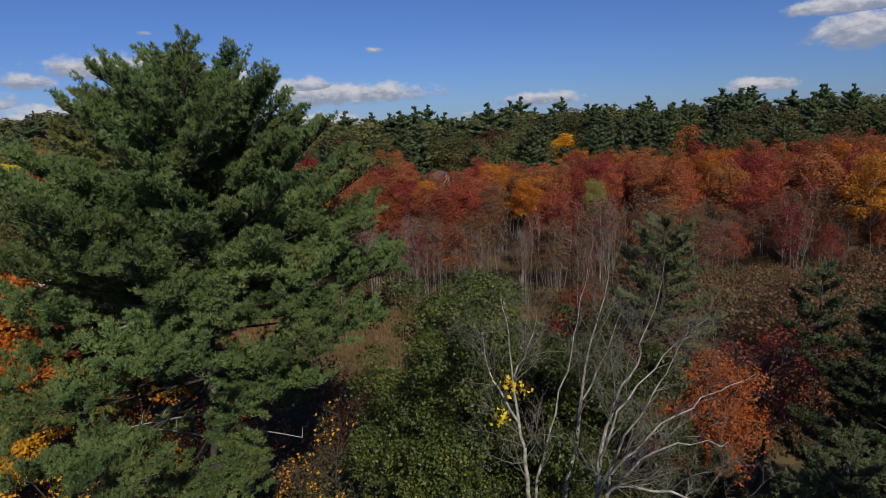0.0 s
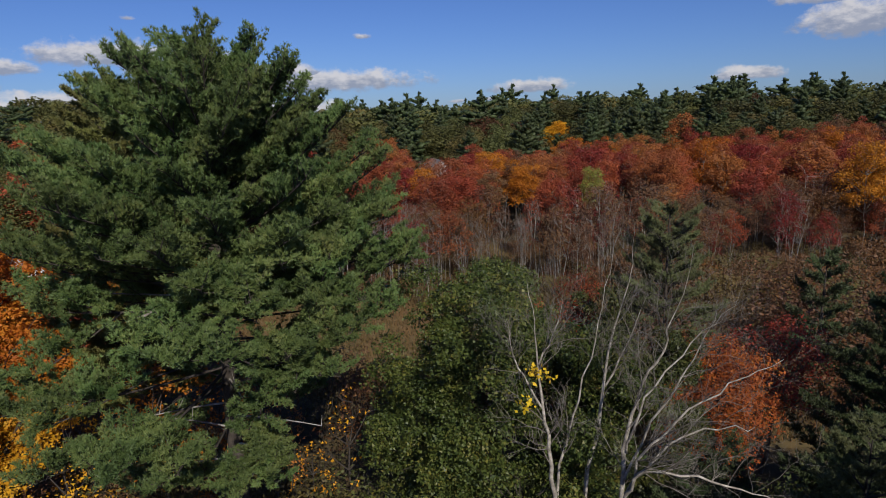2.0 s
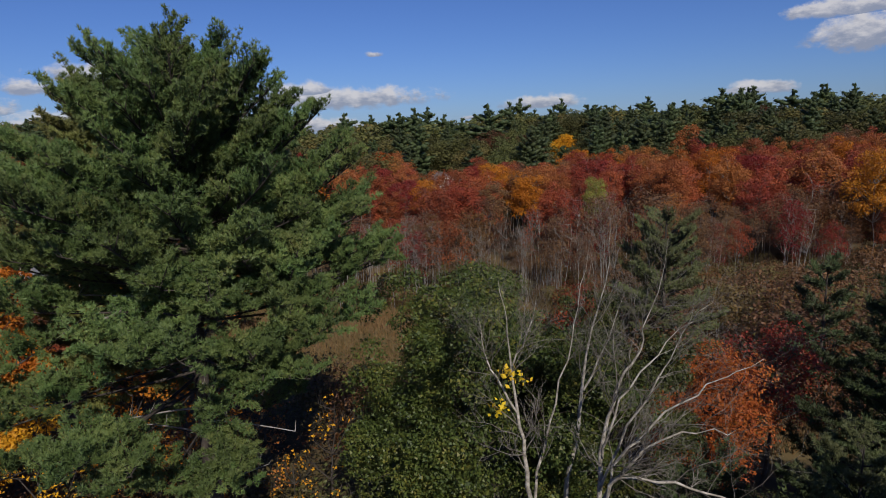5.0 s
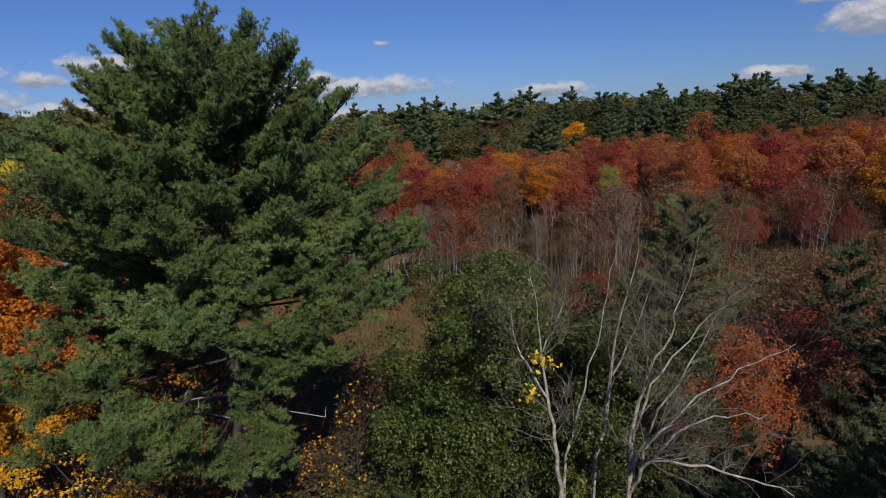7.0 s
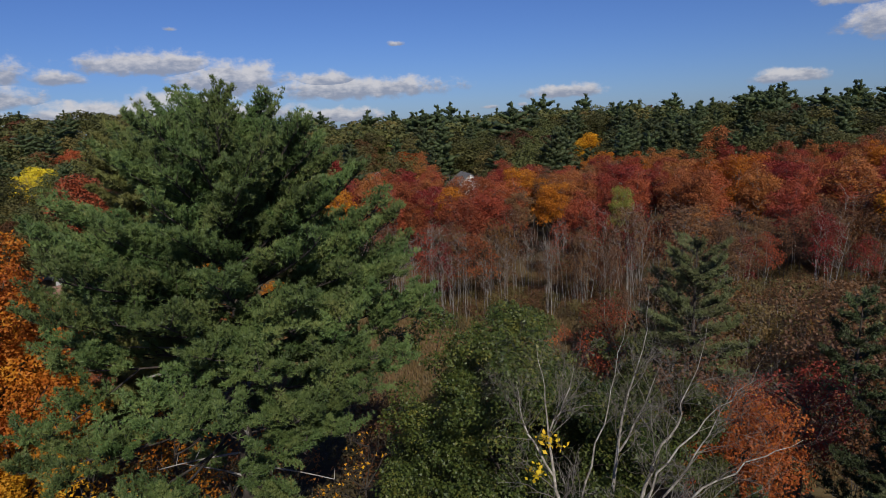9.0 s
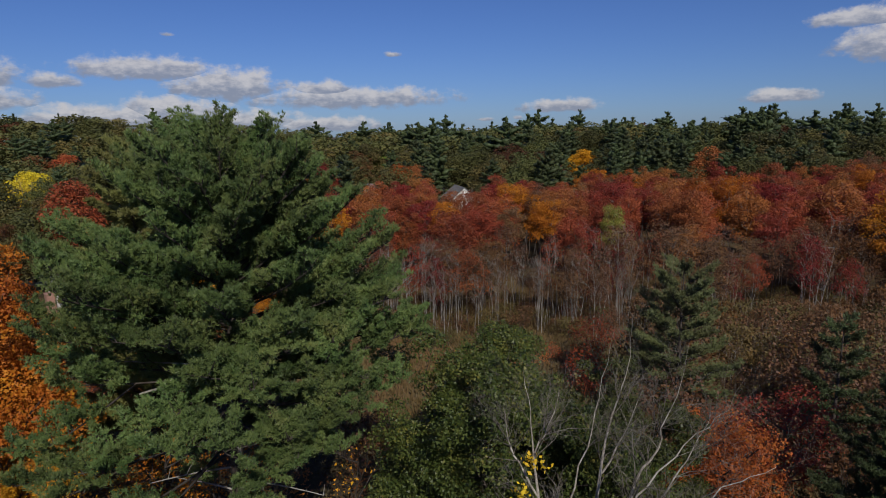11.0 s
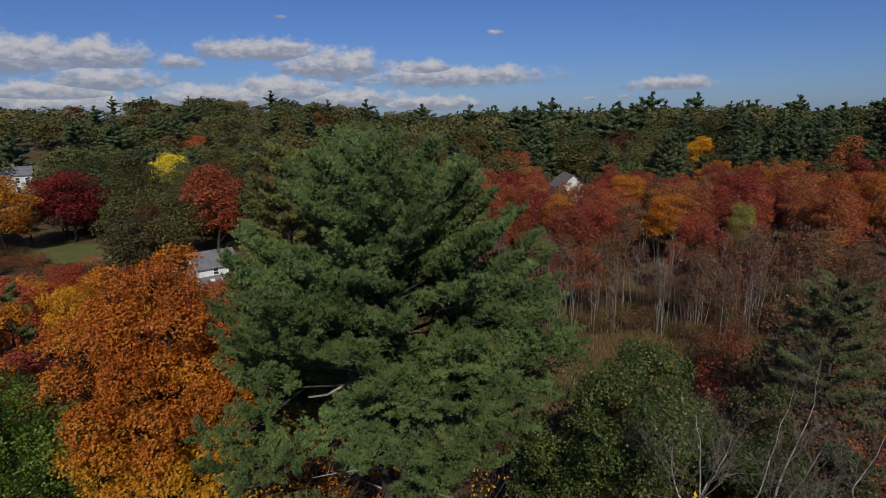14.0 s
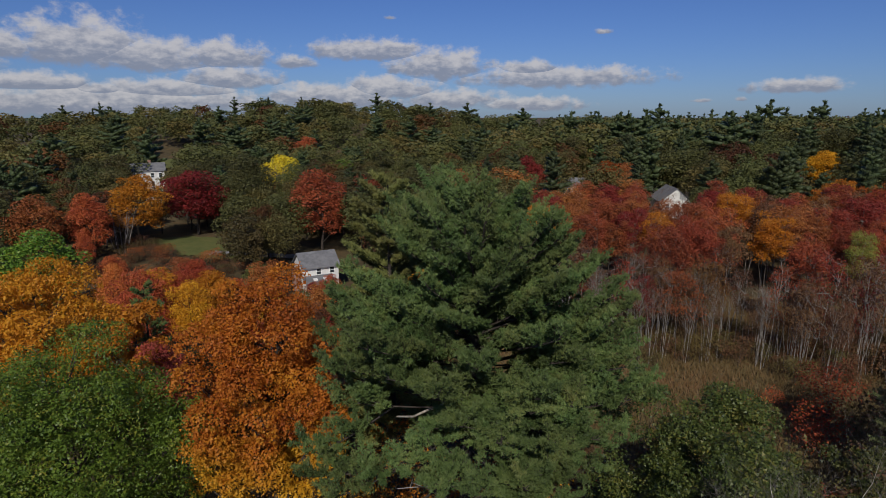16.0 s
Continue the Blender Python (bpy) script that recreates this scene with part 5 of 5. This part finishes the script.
# the wooded hills on the horizon
na, nd = 300, 16
A_ = np.radians(np.linspace(-180, 180, na))
D_ = 560 + 2300 * np.linspace(0, 1, nd) ** 1.6
AA, DD = np.meshgrid(A_, D_)
X, Y = DD * np.sin(AA), DD * np.cos(AA)
Z = 9 + 11 * np.exp(-((np.degrees(AA) + 45) / 22) ** 2) + rng.normal(size=AA.shape) * 1.3 + 2.0 * np.sin(AA * 23 + DD * 0.01) + np.linspace(-14, 3, nd)[:, None].clip(-14, 0)
V = np.stack([X.ravel(), Y.ravel(), Z.ravel()], 1)
F = np.array([(j * na + i, j * na + i + 1, (j + 1) * na + i + 1, (j + 1) * na + i) for j in range(nd - 1) for i in range(na - 1)])
M["hill"] = plain_mat("distant_woods", [(0.035, 0.05, 0.022), (0.055, 0.07, 0.028), (0.08, 0.085, 0.03)], 0.02, 0.95, 1.0, 0.2)
tagged(new("backdrop", mesh_np("backdrop", V, F, M["hill"])), "distant low wooded hills along the horizon", "hills", kind="structure")

# houses ------------------------------------------------------------------------
M["white"] = plain_mat("white_siding", [(0.55, 0.54, 0.51), (0.66, 0.65, 0.62), (0.74, 0.73, 0.70)], 0.8, 0.6, 0.15, 8.0)
M["roof"] = plain_mat("grey_shingle", [(0.10, 0.10, 0.105), (0.15, 0.15, 0.155), (0.21, 0.21, 0.21)], 1.2, 0.85, 0.5, 14.0)
M["brick"] = plain_mat("chimney_brick", [(0.20, 0.10, 0.08), (0.30, 0.17, 0.13), (0.36, 0.24, 0.19)], 3.0, 0.9, 0.6, 14.0)
M["glass"] = plain_mat("dark_glass", [(0.02, 0.025, 0.03), (0.03, 0.035, 0.04), (0.05, 0.055, 0.06)], 1.0, 0.12, 0.0, 1.0, 0.5)
M["trim"] = plain_mat("white_trim", [(0.74, 0.74, 0.72), (0.80, 0.80, 0.78), (0.84, 0.84, 0.82)], 2.0, 0.5)


def box(bm, x0, y0, z0, x1, y1, z1):
    vs = [bm.verts.new(p) for p in ((x0, y0, z0), (x1, y0, z0), (x1, y1, z0), (x0, y1, z0), (x0, y0, z1), (x1, y0, z1), (x1, y1, z1), (x0, y1, z1))]
    for q_ in ((0, 3, 2, 1), (4, 5, 6, 7), (0, 1, 5, 4), (1, 2, 6, 5), (2, 3, 7, 6), (3, 0, 4, 7)):
        bm.faces.new([vs[i] for i in q_])


def prism(bm, prof, x0, x1):
    """A solid along x with the outline prof of (y, z)."""
    a = [bm.verts.new((x0, y, z)) for y, z in prof]
    b = [bm.verts.new((x1, y, z)) for y, z in prof]
    bm.faces.new(a[::-1])
    bm.faces.new(b)
    for i in range(len(prof)):
        j = (i + 1) % len(prof)
        bm.faces.new((a[i], a[j], b[j], b[i]))


def slab(name, root, L, y0, z0, y1, z1, over=0.3, th=0.18, mat="roof"):
    bm = bmesh.new()
    prism(bm, [(y0, z0), (y1, z1), (y1, z1 + th), (y0, z0 + th)], -L / 2 - over, L / 2 + over)
    bmesh.ops.recalc_face_normals(bm, faces=bm.faces)
    return part_bm(name, bm, M[mat], root)


def window_on(root, x, y, z, w, h, face):
    """A window on the front (face -1) or back wall, or on a gable end (face 'x')."""
    def b(name, d0, d1, a0, a1, z0, z1, mat, par):
        bm = bmesh.new()
        if face in (-1, 1):
            ys = sorted((y + face * d0, y + face * d1))
            box(bm, x + a0, ys[0], z + z0, x + a1, ys[1], z + z1)
        else:
            s = 1 if face == "x" else -1
            xs = sorted((x + s * d0, x + s * d1))
            box(bm, xs[0], y + a0, z + z0, xs[1], y + a1, z + z1)
        return part_bm(name, bm, M[mat], par)
    win = b("window", 0.0, 0.03, -w / 2, w / 2, 0, h, "glass", root)
    for a0, a1, z0, z1 in ((-w / 2 - 0.09, -w / 2, -0.09, h + 0.09), (w / 2, w / 2 + 0.09, -0.09, h + 0.09), (-w / 2, w / 2, h, h + 0.09), (-w / 2, w / 2, h / 2 - 0.03, h / 2 + 0.03)):
        b("frame", 0.0, 0.06, a0, a1, z0, z1, "trim", win)
    b("sill", 0.0, 0.1, -w / 2, w / 2, -0.09, 0.0, "trim", win)


def house(x, y, turn, L, W, wall, rise, label, windows=(), chimney=None, wing=None, base=0.0):
    root = tagged(new("house"), label, "house")
    root.matrix_basis = pose(x, y, float(land(x, y)) + base, 0, 0, turn)
    t = 0.2
    for s in (-1, 1):
        bm = bmesh.new()
        ys = sorted((s * W / 2, s * (W / 2 - t)))
        box(bm, -L / 2, ys[0], -0.8 - base, L / 2, ys[1], wall)
        part_bm("wall", bm, M["white"], root)
        bm = bmesh.new()
        xs = sorted((s * L / 2, s * (L / 2 - t)))
        w2 = W / 2 - t - 0.003
        prism(bm, [(-w2, -0.8 - base), (w2, -0.8 - base), (w2, wall), (0, wall + rise * 0.97), (-w2, wall)], xs[0], xs[1])
        bmesh.ops.recalc_face_normals(bm, faces=bm.faces)
        part_bm("gable_wall", bm, M["white"], root)
        o = 0.35
        slab("roof", root, L, s * (W / 2 + o), wall - o * rise / (W / 2) + 0.02, 0, wall + rise + 0.02)
    for wx, wy, wz, ww, wh, face in windows:
        window_on(root, wx, wy, wz, ww, wh, face)
    if chimney:
        cx, cy, cw, ch = chimney
        bm = bmesh.new()
        box(bm, cx - cw / 2, cy - cw / 2, -0.5, cx + cw / 2, cy + cw / 2, ch)
        box(bm, cx - cw / 2 - 0.06, cy - cw / 2 - 0.06, ch, cx + cw / 2 + 0.06, cy + cw / 2 + 0.06, ch + 0.15)
        part_bm("chimney", bm, M["brick"], root, "weathered red brick chimney")
    if wing:
        x0, x1, y0, y1, zl, zh = wing
        bm = bmesh.new()
        box(bm, x0, y0, -0.6, x1, y1, zl - 0.02)
        part_bm("wing", bm, M["white"], root, "low white wing")
        bm = bmesh.new()
        prism(bm, [(y0 - 0.3, zl - 0.1), (y1, zh), (y1, zh + 0.14), (y0 - 0.3, zl + 0.04)], x0 - 0.2, x1 + 0.2)
        bmesh.ops.recalc_face_normals(bm, faces=bm.faces)
        wr = part_bm("wing_roof", bm, M["roof"], root)
        for k in (0.35, 0.72):
            sx = x0 + (x1 - x0) * k
            ym = (y0 + y1) / 2
            zm = (zl + zh) / 2 + 0.08
            bm = bmesh.new()
            box(bm, sx - 0.3, ym - 0.4, zm - 0.1, sx + 0.3, ym + 0.4, zm + 0.2)
            part_bm("skylight", bm, M["trim"], wr, "white-framed skylight")
    return root


house(-57.8, 76.8, 52, 5.8, 5.2, 4.4, 1.8, "white two-storey house with grey shingle roof behind the pine",
      [(-0.4, -2.6, 3.2, 0.7, 0.9, -1), (1.8, -2.6, 3.2, 0.7, 0.9, -1), (-1.9, -5.1, 0.7, 0.9, 1.3, -1), (-0.3, -5.1, 0.7, 0.9, 1.3, -1)],
      (-3.6, -1.0, 1.0, 4.0), (-2.9, 1.5, -5.1, -2.6, 2.2, 2.9))
house(-7.0, 160, 108, 9.5, 7.5, 5.2, 3.0, "white gabled house with grey roof behind red maples",
      [(-2.5, -3.75, 3.0, 0.9, 1.3, -1), (0.5, -3.75, 3.0, 0.9, 1.3, -1), (-2.5, -3.75, 0.6, 0.9, 1.3, -1), (3.0, -3.75, 3.0, 0.9, 1.3, -1), (-4.75, 0, 3.2, 0.9, 1.3, "-x"), (-4.75, 2.0, 3.2, 0.9, 1.3, "-x"), (-4.75, -2.0, 3.2, 0.9, 1.3, "-x"), (-4.75, -1.8, 0.6, 0.9, 1.3, "-x")],
      None, (-1.0, 4.0, -6.5, -3.75, 2.4, 3.1))
house(-155.5, 130.0, 50, 9, 7, 5.2, 2.0, "white two-storey house with dark roof beyond a crimson maple",
      [(-3.4 + 2.2 * i, -3.5, 3.2, 0.9, 1.3, -1) for i in range(4)] + [(-3.4 + 2.2 * i, -3.5, 0.6, 0.9, 1.4, -1) for i in range(4)], (0.5, 0.6, 0.8, 8.0), None, 4.2)
house(-33, 176, 20, 10, 7, 3.2, 1.8, "low house with weathered roof among pines", [(-2, -3.5, 1, 1.2, 1.2, -1), (2, -3.5, 1, 1.2, 1.2, -1)], None, None, 1.5)
house(-150, 93, 60, 8, 6, 4.4, 2.0, "small white house at the wood's edge", [(-1.5, -3, 2.8, 0.8, 1.1, -1), (1.5, -3, 2.8, 0.8, 1.1, -1)])
